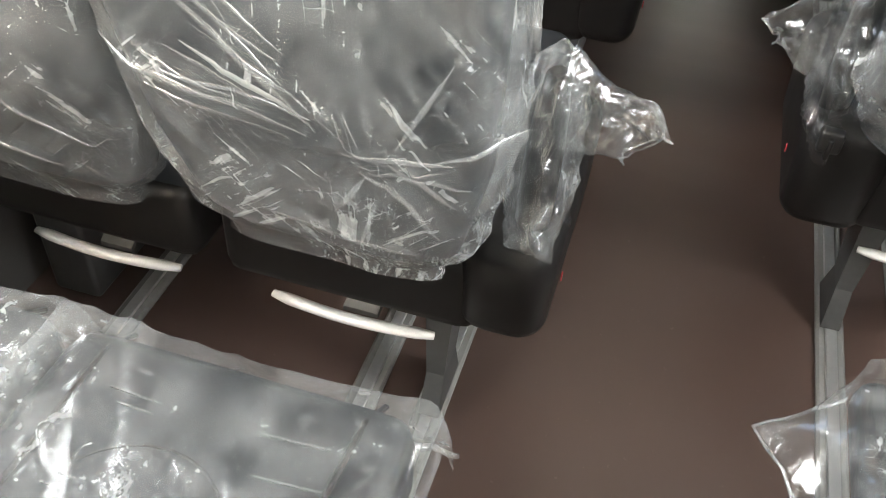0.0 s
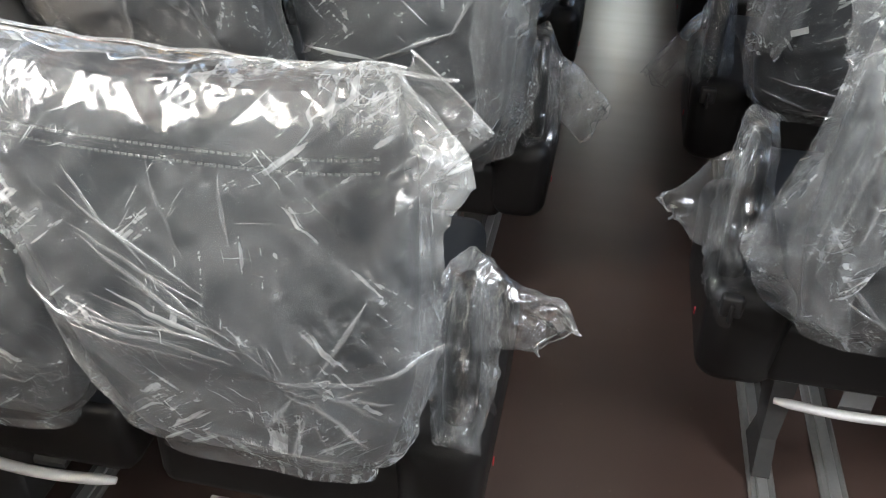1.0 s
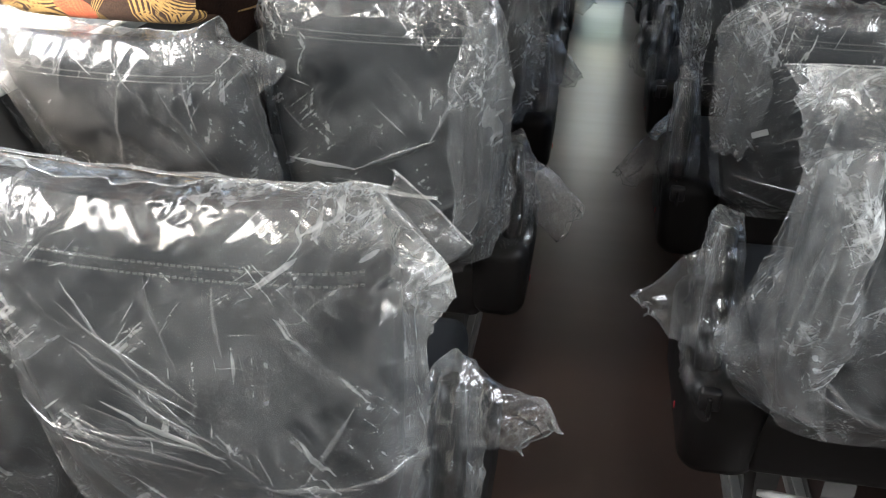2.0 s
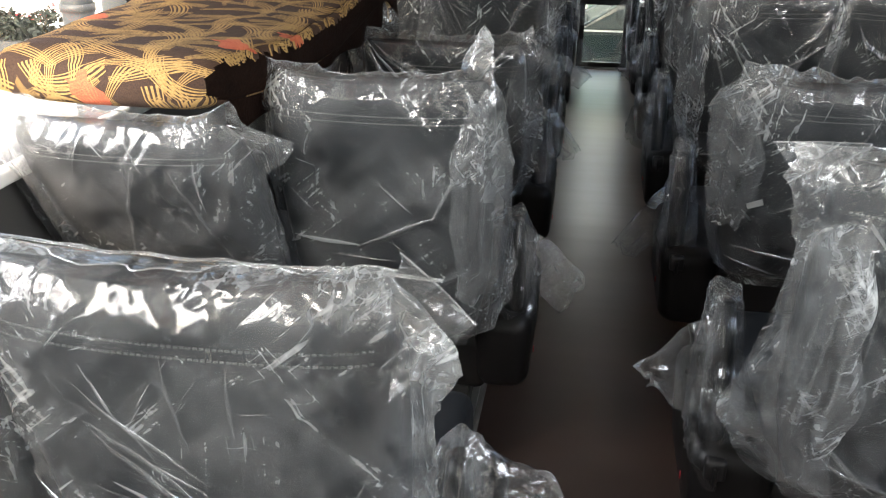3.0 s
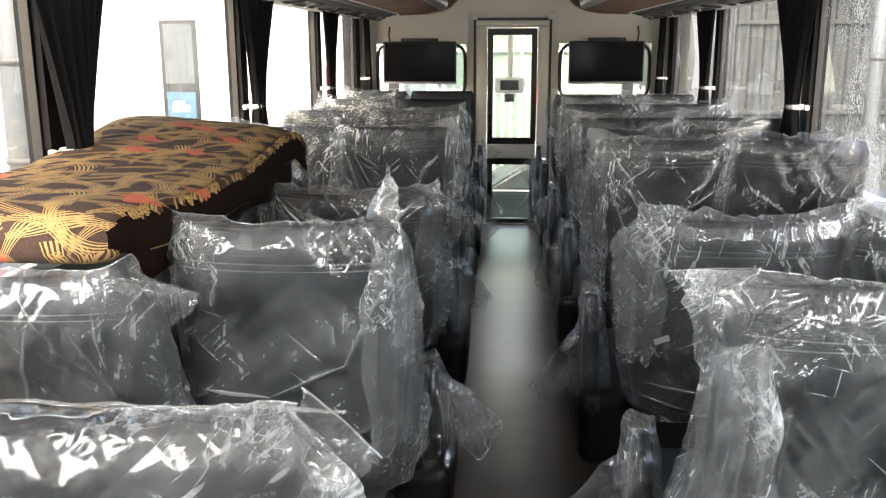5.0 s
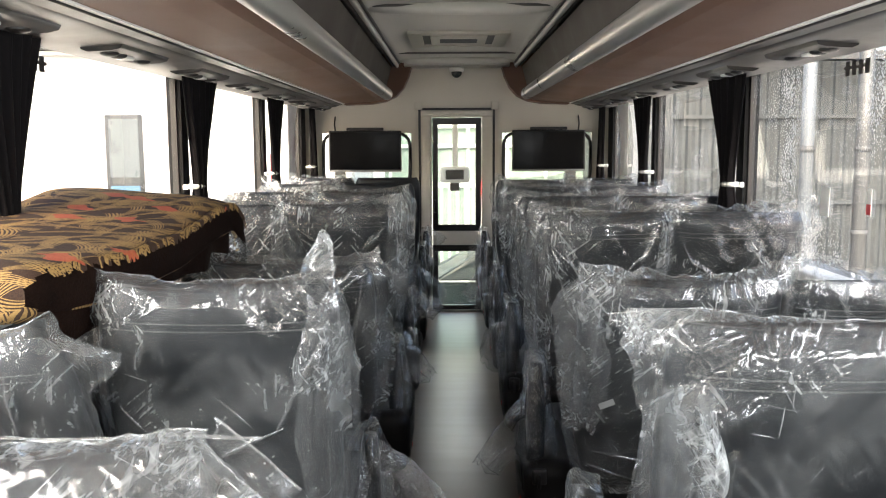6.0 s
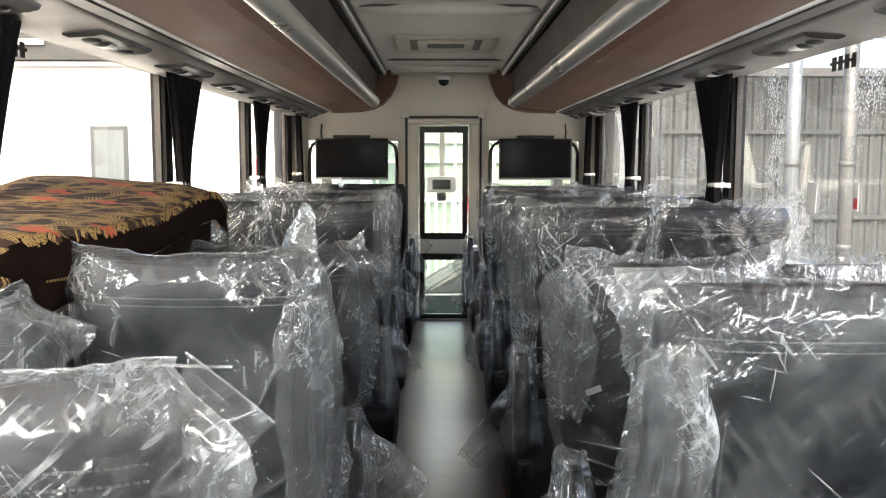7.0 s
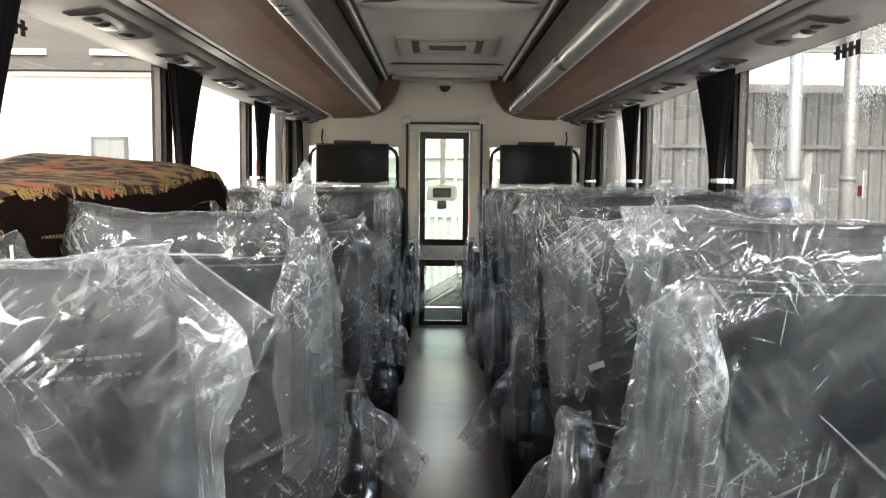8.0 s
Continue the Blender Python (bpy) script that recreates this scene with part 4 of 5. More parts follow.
    for x0, z0, x1, z1, w, h in any_folds(seed) if folds is None else folds:
        ux, uz = x1 - x0, z1 - z0
        L2 = ux * ux + uz * uz
        t = np.clip(((X - x0) * ux + (Z - z0) * uz) / L2, 0, 1)
        off = np.hypot(X - x0 - t * ux, Z - z0 - t * uz)
        d += rear * h * np.maximum(0.0, 1 - off / w) * np.clip(np.sin(np.pi * (0.06 + 0.94 * t)), 0, 1) ** 0.6
    if pucker:
        rr = np.hypot(X - pucker[0], Z - pucker[1])
        an = np.arctan2(Z - pucker[1], X - pucker[0])
        d += rear * (0.010 * np.exp(-rr / 0.025) + 0.012 * np.exp(-rr / 0.08) * np.abs(np.sin(5.5 * an + 2 * nz(an * 1.5, 0.3, 0.1, seed))) ** 3 * np.minimum(1, rr / 0.012))
    d = np.maximum(d, -0.004)
    X = X + nx * d * 0.7
    Y = Y + ny * d
    for side, ear in ((-1, ears[0]), (1, ears[1])):
        q = np.clip((X * side - (A - 0.022)) / 0.022, 0, 1)
        w = table(ear, Z) * (1 + 0.35 * nz(Z * 22, side, 0.5, seed + 14)) + 0.006 * np.abs(nz(Z * 60, side, 0.5, seed + 15))
        X = X + side * w * q ** 1.3
        flat = np.minimum(1.0, q * q * np.clip(w / 0.02, 0, 1))
        sway = 0.35 * w * nz(Z * 8, seed, side * 3.0, seed + 16) + 0.22 * w * nz(Z * 25, q * 3, side, seed + 17)
        Y = Y + (YC + back * w - 0.012 + sway - Y) * flat
        Z = Z - 0.25 * w * q * np.clip((S - 0.8) * 4, 0, 1)
    rings = [[(float(p), float(q), float(r)) for p, q, r in zip(*row)] for row in zip(X, Y, Z)]
    skin = loft(rings, False, False)
    # thin white strips on fold crests and short creases: doubled film plus painted highlights
    rnd = random.Random(seed)
    pick = (rear > 0.3) & (S < 0.999)
    xs, ys, zs = X[pick], Y[pick], Z[pick]
    lines = [(f[0], f[1], f[2], f[3], 0.32 * f[4]) for f in (any_folds(seed) if folds is None else folds)]
    for k in range(26 if folds is None else 12):
        bx, bz, ang = rnd.choice([(c[0], c[1], None) for c in crumple] + [(rnd.uniform(-0.19, 0.19), rnd.uniform(0.52, 1.02), rnd.choice((0.8, -0.6, 1.3))) for _ in range(4)])
        ang = rnd.uniform(0, math.pi) if ang is None else ang + rnd.uniform(-0.3, 0.3)
        for q in range(rnd.randint(1, 3)):
            px, pz, ln = bx + rnd.uniform(-0.03, 0.03), bz + rnd.uniform(-0.03, 0.03), rnd.uniform(0.012, 0.05)
            lines.append((px, pz, px + ln * math.cos(ang), pz + ln * math.sin(ang), rnd.uniform(0.0004, 0.0009)))
    crests = []
    for x0, z0, x1, z1, r in lines:
        m = max(3, int(math.hypot(x1 - x0, z1 - z0) / 0.012))
        run = []
        for k in range(m + 1):
            px, pz = x0 + (x1 - x0) * k / m, z0 + (z1 - z0) * k / m
            d2 = (xs - px) ** 2 + (zs - pz) ** 2
            near = np.argpartition(d2, 4)[:4]
            if d2[near[0]] > 0.0004:
                continue
            run.append((px, float(ys[near].mean()) - 0.0018, pz))
        if len(run) > 2:
            taper = [r * (0.15 + 0.85 * math.sin(math.pi * k / (len(run) - 1))) for k in range(len(run))]
            if r < 0.0015:
                crests.append(tube(run, taper, 4))
                continue
            # a long fold gets a narrow flat white band with one raised edge
            ln = math.hypot(x1 - x0, z1 - z0)
            ax, az = -(z1 - z0) / ln, (x1 - x0) / ln
            vs = [(px + e * w * ax, py - up * w, pz + e * w * az) for (px, py, pz), w in zip(run, taper) for e, up in ((-1, 0.0), (0.5, 0.7), (1, 0.1))]
            crests.append((vs, [(3 * k + c, 3 * k + c + 1, 3 * k + c + 4, 3 * k + c + 3) for k in range(len(run) - 1) for c in (0, 1)]))
    return skin, rings[-1][: n // 2 + 1], join(crests)


def loose_strip(lean, side, zt, zb, inner, outer, seed):
    """Surplus film gathered in pleats down one edge of a bag."""
    ln, sink = lean if isinstance(lean, tuple) else (lean, 0.0)
    rows, cols = 84, 30
    vs, fs = [], []
    v = np.linspace(0, 1, rows + 1)
    u = np.linspace(0, 1, cols + 1)
    for j in range(rows + 1):
        z = zt + (zb - zt) * v[j]
        sc = max(0.0, min(1.0, (z - Z0) / ((Z1 - Z0) - ln * 0.55 - sink)))
        a, b, yc, _ = section(sc, lean)
        prof = (0.35 + 0.65 * math.sin(math.pi * (0.12 + 0.80 * (1 - v[j])))) * (1 + 0.35 * noise.noise(Vector((z * 9, seed, side))))
        x = a - inner * prof + (inner + outer) * prof * u
        yb = yc - (b + 0.008) * np.maximum(0.06, 1 - np.minimum(1.0, np.abs(x) / (a + 0.008)) ** 4) ** 0.25
        lift = np.sin(np.pi * np.minimum(1, u * 1.5)) ** 0.5
        y = yb - 0.012 * lift - 0.011 * lift * np.abs(np.sin(u * 8.5 + 2.5 * noise.noise(Vector((z * 5, seed, 2.0))))) - 0.010 * lift * crease(u * 5, seed, z * 9, seed, 0.5) - 0.005 * crease(u * 10 + z * 10, seed, z * 18, seed + 3, 0.5)
        y = y + 0.03 * np.maximum(0, u - 0.6) * noise.noise(Vector((z * 7, seed, 8.0)))
        vs += [(float(side * p), float(q), float(z - 0.010 * math.sin(9 * w + seed))) for p, q, w in zip(x, y, u)]
    for j in range(rows):
        for i in range(cols):
            k = j * (cols + 1) + i
            fs.append((k, k + 1, k + cols + 2, k + cols + 1))
    return vs, fs


# edges where surplus film hangs: side, top, bottom, reach over the backrest, reach past its side
STRIPS = {
    ("L", 2): [(1, 1.07, 0.60, 0.085, 0.022)],
    ("L", 3): [(1, 1.00, 0.56, 0.06, 0.055)],
    ("LW", 2): [(-1, 1.03, 0.48, 0.05, 0.085)],
    ("R", 1): [(-1, 1.03, 0.50, 0.095, 0.035)],
    ("R", 2): [(-1, 1.00, 0.66, 0.07, 0.050)],
    ("R", 3): [(-1, 1.09, 0.52, 0.05, 0.045), (1, 1.08, 0.66, 0.055, 0.020)],
    ("RW", 3): [(1, 1.08, 0.70, 0.05, 0.045)],
}


def folded_corner(apex, tip, low, seed):
    """A flat pointed wedge of film standing off a bag's corner."""
    a, b, c = Vector(apex), Vector(tip), Vector(low)
    nrm = (b - a).cross(c - a).normalized()
    n = 18
    vs, fs, idx = [], [], {}
    for i in range(n + 1):
        for j in range(n + 1 - i):
            u, v = i / n, j / n
            p = a + (b - a) * u + (c - a) * v
            w = (1 - u) * 0.010 * ridged((u * 0.1 + v * 0.3, v * 0.1, 0.2), (16, 20, 1), seed) ** 2 + 0.012 * math.sin(math.pi * min(1.0, u + v)) * math.sin(math.pi * u)
            idx[i, j] = len(vs)
            vs.append(tuple(p + nrm * w))
    for i in range(n):
        for j in range(n - i):
            fs.append((idx[i, j], idx[i + 1, j], idx[i, j + 1]))
            if j < n - i - 1:
                fs.append((idx[i + 1, j], idx[i + 1, j + 1], idx[i, j + 1]))
    edge = [vs[idx[i, 0]] for i in range(n + 1)]
    return (vs, fs), tube(edge, 0.0013, 5)


CORNERS = {
    ("L", 1): ((0.215, 0.125, 1.100), (0.302, 0.078, 1.050), (0.215, 0.055, 0.965)),
    ("R", 1): ((-0.17, 0.10, 1.115), (-0.292, 0.132, 1.103), (-0.205, 0.060, 0.995)),
}


def backrest_cover(skin, seam, crests, m, mat, strips=(), lean=0.0, seed=0):
    e = thing("backrest_cover", "crumpled clear plastic film bag over a coach seat backrest", "plastic cover", "clear seat covers")
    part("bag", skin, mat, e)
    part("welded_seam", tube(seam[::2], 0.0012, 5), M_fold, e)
    tagged(part("fold_crest", crests, M_fold, e), "narrow white strips along the folds, for doubled film and highlights", kind="stuff")
    for side, zt, zb, inner, outer in strips:
        part("loose_edge", loose_strip(lean, side, zt, zb, inner, outer, seed + side), M_film_loose, e, "milky gathered edge of the bag")
    e.matrix_world = m
    return e


def arm_bag(arm, seed, reach=0.13, droop=0.0):
    """A narrow bag round the upright armrest, its open mouth drooping into the aisle."""
    ax = ARM_X[arm]
    n, m = 44, 50
    t = np.linspace(0, 1, m + 1)[:, None]
    th = np.linspace(0, 2 * math.pi, n, endpoint=False)[None, :]
    r = 0.046 * np.sin(np.pi * np.minimum(1, 0.07 + t * 0.84)) ** 0.55 + 0.003
    z = 0.385 + (0.40 if arm < 0 else 0.355) * t + 0.006 * np.sin(th * 3 + seed)
    px, py = r * 0.80 * np.cos(th), r * 1.20 * np.sin(th)
    w = 0.92 + 0.45 * crease(px * 22, py * 22, z * 7, seed, 0.5) ** 1.5 + 0.25 * crease(px * 40 + z * 9, py * 40, z * 24, seed + 2, 0.5)
    body = np.stack([arm * ax + px * w, 0.268 + 0.050 * t + py * w, z], -1)
    sleeve = loft([[tuple(map(float, p)) for p in row] for row in body], True, True)
    # the mouth: a flattened double sheet from the sleeve's upper outside to a crushed, drooping edge
    n, m = 48, 26
    t = np.linspace(0, 1, m + 1)[:, None]
    th = np.linspace(0, 2 * math.pi, n, endpoint=False)[None, :]
    spread = 0.085 + 0.020 * np.sin(3.1 * t + seed) - 0.050 * t ** 2
    thick = 0.028 * (1 - t) ** 0.7 + 0.004
    c, sn = np.cos(th), np.sin(th)
    x = ax + 0.012 + reach * t * (1 + 0.22 * c) + 0.012 * nz(c * 2, sn * 2, t * 3, seed + 4)
    y = 0.305 + 0.015 * t + thick * sn + 0.022 * t * nz(c * 1.6, sn * 1.0, t * 5, seed + 5) + 0.010 * crease(c * 3, 0.4, t * 6, seed + 6, 0.5) * t
    zz = (0.625 if arm < 0 else 0.680) - 0.6 * droop + spread * c - (0.045 + droop) * t ** 1.6 + 0.014 * t * nz(c * 3, sn, t * 4, seed + 7)
    mouth = loft([[(float(arm * x[j, i]), float(y[j, i]), float(zz[j, i])) for i in range(n)] for j in range(m + 1)], False, False)
    edge = [(float(arm * x[m, i]), float(y[m, i]), float(zz[m, i])) for i in range(n)]
    return sleeve, mouth, edge


XL, XLW, XR, XRW = -0.512, -0.962, 0.436, 0.885
PITCH = 0.90
LEFT = [1.095 + PITCH * k for k in range(-1, 7)]
RIGHT = [0.386] + [1.556 + PITCH * k for k in range(6)]

LEANS = {("L", 1): (-0.03, 0.045), ("L", 2): (0.0, 0.022), ("R", 1): (0.0, 0.008), ("LW", 2): 0.16, ("L", 3): 0.16, ("R", 2): 0.13, ("RW", 2): 0.13}
proto = {"L": coach_seat(1), "LW": coach_seat(1, aisle=False), "R": coach_seat(-1), "RW": coach_seat(-1, aisle=False)}
seat_at = {}
for key, x, ys in (("L", XL, LEFT), ("LW", XLW, LEFT), ("R", XR, RIGHT), ("RW", XRW, RIGHT)):
    first = True
    for k, y in enumerate(ys):
        if (key, k) in LEANS:
            ob = coach_seat(-1 if key[0] == "R" else 1, lean=LEANS[key, k], aisle=len(key) == 1)
        elif k == 0 and key[0] == "L":
            ob = coach_seat(1, aisle=key == "L", quilted=True)
        elif first:
            ob, first = proto[key], False
        else:
            ob = copy_thing(proto[key], pose(x, y, 0))
        ob.matrix_world = pose(x, y, 0)
        seat_at[key, k] = ob

SLIM = [(0.42, 0.003), (1.11, 0.006)]
def fan_folds(mid, a0, a1, count, length, seed):
    """Tension folds that fan out from one point of a bag."""
    rnd = random.Random(seed)
    out = []
    for k in range(count):
        a = a0 + (a1 - a0) * (k + 0.6 * rnd.random()) / count
        r0 = length * rnd.uniform(0.08, 0.45)
        r1 = r0 + length * rnd.uniform(0.35, 0.75)
        x, z = mid[0] + rnd.uniform(-0.03, 0.03), mid[1] + rnd.uniform(-0.03, 0.03)
        out.append((x + r1 * math.cos(a), z + r1 * math.sin(a), x + r0 * math.cos(a), z + r0 * math.sin(a), rnd.uniform(0.007, 0.013), rnd.uniform(0.005, 0.009)))
    return out


BAGS = {}
BAGS["L", 1] = dict(ears=([(0.42, 0.004), (0.7, 0.012), (1.0, 0.02), (1.1, 0.03)], [(0.42, 0.004), (0.62, 0.010), (0.80, 0.012), (0.93, 0.016), (1.02, 0.050), (1.06, 0.040), (1.10, 0.012)]), pucker=(0.09, 0.72), back=-0.5, crest=0.003,
                    crumple=((0.09, 0.70, 0.035, 0.006), (0.04, 0.965, 0.05, 0.006), (0.15, 0.98, 0.05, 0.006), (-0.12, 1.02, 0.12, 0.006), (0.16, 0.83, 0.06, 0.006)),
                    folds=fan_folds((0.075, 0.73), 2.20, 3.05, 15, 0.27, 4) + fan_folds((0.09, 0.71), -2.2, 0.6, 11, 0.15, 5) + [(0.19, 0.86, 0.13, 0.74, 0.010, 0.008), (-0.01, 1.01, 0.0, 0.88, 0.007, 0.006), (0.06, 1.0, 0.055, 0.91, 0.008, 0.006), (-0.06, 0.57, 0.14, 0.53, 0.014, 0.008), (-0.10, 0.99, -0.04, 0.86, 0.008, 0.005)])
BAGS["L", 2] = dict(ears=(SLIM, [(0.42, 0.004), (0.52, 0.03), (0.62, 0.045), (0.75, 0.028), (0.90, 0.020), (1.0, 0.006), (1.12, 0.002)]), peak=(0.195, 0.036, 0.075), crest=0.006,
                   crumple=((0.14, 0.86, 0.05, 0.008), (0.17, 0.93, 0.03, 0.008), (-0.15, 1.03, 0.045, 0.010), (0.10, 1.01, 0.03, 0.008)),
                   folds=[(0.19, 0.98, 0.10, 0.80, 0.014, 0.010), (0.12, 0.82, -0.06, 0.73, 0.012, 0.009), (-0.05, 0.735, -0.19, 0.75, 0.014, 0.006), (0.20, 0.70, 0.05, 0.60, 0.014, 0.012), (0.20, 0.66, 0.10, 0.56, 0.012, 0.008), (-0.19, 0.87, -0.14, 0.81, 0.006, 0.006), (0.0, 0.88, 0.06, 0.82, 0.008, 0.004), (-0.10, 0.71, 0.02, 0.70, 0.008, 0.005), (0.02, 0.685, 0.08, 0.68, 0.006, 0.005), (-0.18, 0.64, -0.02, 0.66, 0.010, 0.005)])
BAGS["LW", 2] = dict(ears=([(0.42, 0.03), (0.8, 0.045), (1.1, 0.05)], [(0.42, 0.004), (0.80, 0.010), (0.92, 0.02), (0.965, 0.075), (1.0, 0.09), (1.03, 0.03), (1.08, 0.01)]), crumple=((-0.02, 0.99, 0.10, 0.007), (0.08, 1.0, 0.08, 0.006)),
                    folds=[(0.15, 0.98, 0.14, 0.84, 0.008, 0.012), (0.02, 0.93, -0.06, 0.70, 0.016, 0.007), (0.10, 0.94, 0.16, 0.70, 0.014, 0.007), (-0.12, 0.60, 0.05, 0.62, 0.014, 0.009), (0.05, 0.62, 0.14, 0.68, 0.012, 0.007), (-0.05, 1.02, -0.10, 0.92, 0.007, 0.007), (0.02, 1.02, 0.05, 0.93, 0.007, 0.007)])
BAGS["R", 1] = dict(ears=([(0.42, 0.008), (0.50, 0.060), (0.62, 0.075), (0.76, 0.040), (0.90, 0.014), (0.97, 0.010), (1.03, 0.03), (1.10, 0.06)], SLIM), back=0.2, crest=0.006,
                   crumple=((-0.155, 0.96, 0.05, 0.012), (-0.17, 0.86, 0.045, 0.010), (-0.16, 0.74, 0.04, 0.009), (-0.06, 0.985, 0.06, 0.003)),
                   folds=[(-0.19, 0.96, -0.20, 0.62, 0.010, 0.012), (-0.165, 0.94, -0.165, 0.70, 0.010, 0.010), (-0.14, 0.93, -0.14, 0.80, 0.008, 0.008), (-0.21, 0.90, -0.22, 0.60, 0.010, 0.010), (-0.02, 0.86, 0.16, 0.70, 0.008, 0.005), (0.16, 0.70, 0.21, 0.74, 0.008, 0.006), (-0.09, 0.73, 0.0, 0.78, 0.009, 0.007), (-0.18, 0.66, -0.05, 0.52, 0.014, 0.010), (-0.16, 0.60, 0.02, 0.50, 0.012, 0.010)])
BAGS["R", 2] = dict(ears=([(0.42, 0.004), (0.60, 0.010), (0.78, 0.020), (0.86, 0.035), (0.94, 0.040), (0.98, 0.060), (1.01, 0.05), (1.05, 0.02)], [(0.42, 0.004), (0.90, 0.01), (1.0, 0.05), (1.05, 0.03)]), crest=0.018,
                   crumple=((-0.15, 0.93, 0.045, 0.010), (-0.19, 0.84, 0.03, 0.010), (0.08, 0.95, 0.10, 0.007)),
                   folds=[(-0.10, 0.72, -0.05, 0.75, 0.010, 0.010), (0.05, 1.0, 0.02, 0.90, 0.010, 0.008), (0.12, 1.0, 0.18, 0.88, 0.012, 0.010), (-0.19, 0.56, -0.04, 0.50, 0.010, 0.010), (-0.18, 0.60, 0.05, 0.55, 0.010, 0.006), (-0.19, 0.95, -0.20, 0.74, 0.010, 0.010)])
BAGS["L", 3] = dict(ears=(any_ear(8, 0), [(0.42, 0.004), (0.62, 0.025), (0.78, 0.028), (0.88, 0.022), (0.96, 0.09), (1.0, 0.095), (1.05, 0.02)]), crest=0.014)
BAGS["RW", 2] = dict(ears=(any_ear(9, 0), [(0.42, 0.004), (0.9, 0.01), (1.0, 0.05), (1.05, 0.03)]), crest=0.018)
BAGS["R", 3] = dict(ears=([(0.42, 0.004), (0.60, 0.035), (0.85, 0.030), (0.98, 0.040), (1.05, 0.060), (1.10, 0.05)], [(0.42, 0.01), (0.65, 0.035), (0.9, 0.02), (1.06, 0.05), (1.11, 0.04)]), crest=0.010)
BAGS["RW", 3] = dict(ears=([(0.42, 0.01), (0.9, 0.01), (1.06, 0.03)], [(0.42, 0.004), (0.8, 0.02), (1.0, 0.05), (1.06, 0.06), (1.11, 0.04)]), crest=0.020, crumple=((0.02, 0.98, 0.10, 0.008),),
                    folds=[(-0.16, 0.95, -0.02, 0.86, 0.012, 0.012), (-0.02, 0.86, 0.07, 1.0, 0.012, 0.012), (0.06, 1.0, 0.07, 0.7, 0.010, 0.010), (-0.19, 1.02, -0.12, 0.86, 0.010, 0.008), (0.16, 1.0, 0.05, 0.78, 0.012, 0.008), (-0.18, 0.78, 0.0, 0.82, 0.014, 0.006)])
BAGS["LW", 1] = dict(ears=(SLIM, SLIM), folds=[(-0.15, 0.98, -0.05, 0.70, 0.014, 0.008), (0.12, 1.0, 0.05, 0.75, 0.014, 0.008), (-0.12, 0.62, 0.10, 0.55, 0.014, 0.008), (0.02, 0.70, 0.16, 0.60, 0.012, 0.006)])
made_cover, made_arm = {}, {}
for (key, k), seat in seat_at.items():
    x, y, _ = seat.matrix_world.translation
    m = pose(x, y, 0)
    if not (key == "L" and k >= 6):
        if (key, k) in BAGS:
            mat = M_film_veil if (key, k) == ("L", 1) else M_film_milky if (key, k) in (("LW", 2), ("L", 2)) else M_film
            cover = backrest_cover(*bag(3 + 5 * k + len(key) * 7 + (1 if key[0] == "R" else 0), LEANS.get((key, k), 0.0), **BAGS[key, k]), m, mat, STRIPS.get((key, k), ()), LEANS.get((key, k), 0.0), 7 * k + len(key))
            if (key, k) in CORNERS:
                sheet, rim = folded_corner(*CORNERS[key, k], 4 + k)
                wedge = part("folded_corner", sheet, M_film_veil, cover, "pointed folded corner of the film")
                part("corner_edge", rim, M_fold, wedge)
            if (key, k) == ("L", 1):
                top = section(1.0, LEANS[key, k])[2:]
                run = [(-0.23 + 0.50 * q / 40, top[0] + 0.018 - 0.05 * max(0.0, q / 40 - 0.55) + 0.006 * noise.noise(Vector((q * 0.3, 1, 2))), top[1] + 0.019 + 0.014 * (2 * q / 40 - 1) ** 2 - 0.05 * max(0.0, q / 40 - 0.88)) for q in range(41)]
                part("weld_strip", tube(run, [0.004 + 0.0025 * noise.noise(Vector((q * 0.5, 4, 2))) for q in range(41)], 6, 0.3), M_fold, cover, "flat welded strip along the bag's top")
        else:
            i = (k + len(key) + (2 if key[0] == "R" else 0)) % 5
            if i in made_cover:
                copy_thing(made_cover[i], m)
            else:
                made_cover[i] = backrest_cover(*bag(11 + i, n=200, rows=80), m, M_film, [(-1, 1.09, 0.60 + 0.04 * i, 0.045, 0.03), (1, 1.09, 0.75 - 0.04 * i, 0.04, 0.035)], 0.0, 31 + i)
    if len(key) == 1:
        arm = 1 if key == "L" else -1
        i = k % 3
        if (arm, i) in made_arm:
            copy_thing(made_arm[arm, i], m)
        else:
            ob = thing("armrest_cover", "bunched clear plastic bag round an armrest, open end flaring", "plastic cover", "armrest covers")
            sleeve, mouth, edge = arm_bag(arm, 20 + i + arm, 0.095 + 0.015 * i, (0.02, 0.0, 0.07)[i])
            part("sleeve", sleeve, M_film_arm, ob)
            flap = part("open_mouth", mouth, M_film_arm, ob, "flared ragged film mouth")
            part("mouth_edge", tube(edge + edge[:2], 0.0011, 5), M_fold, flap)
            ob.matrix_world = m
            made_arm[arm, i] = ob


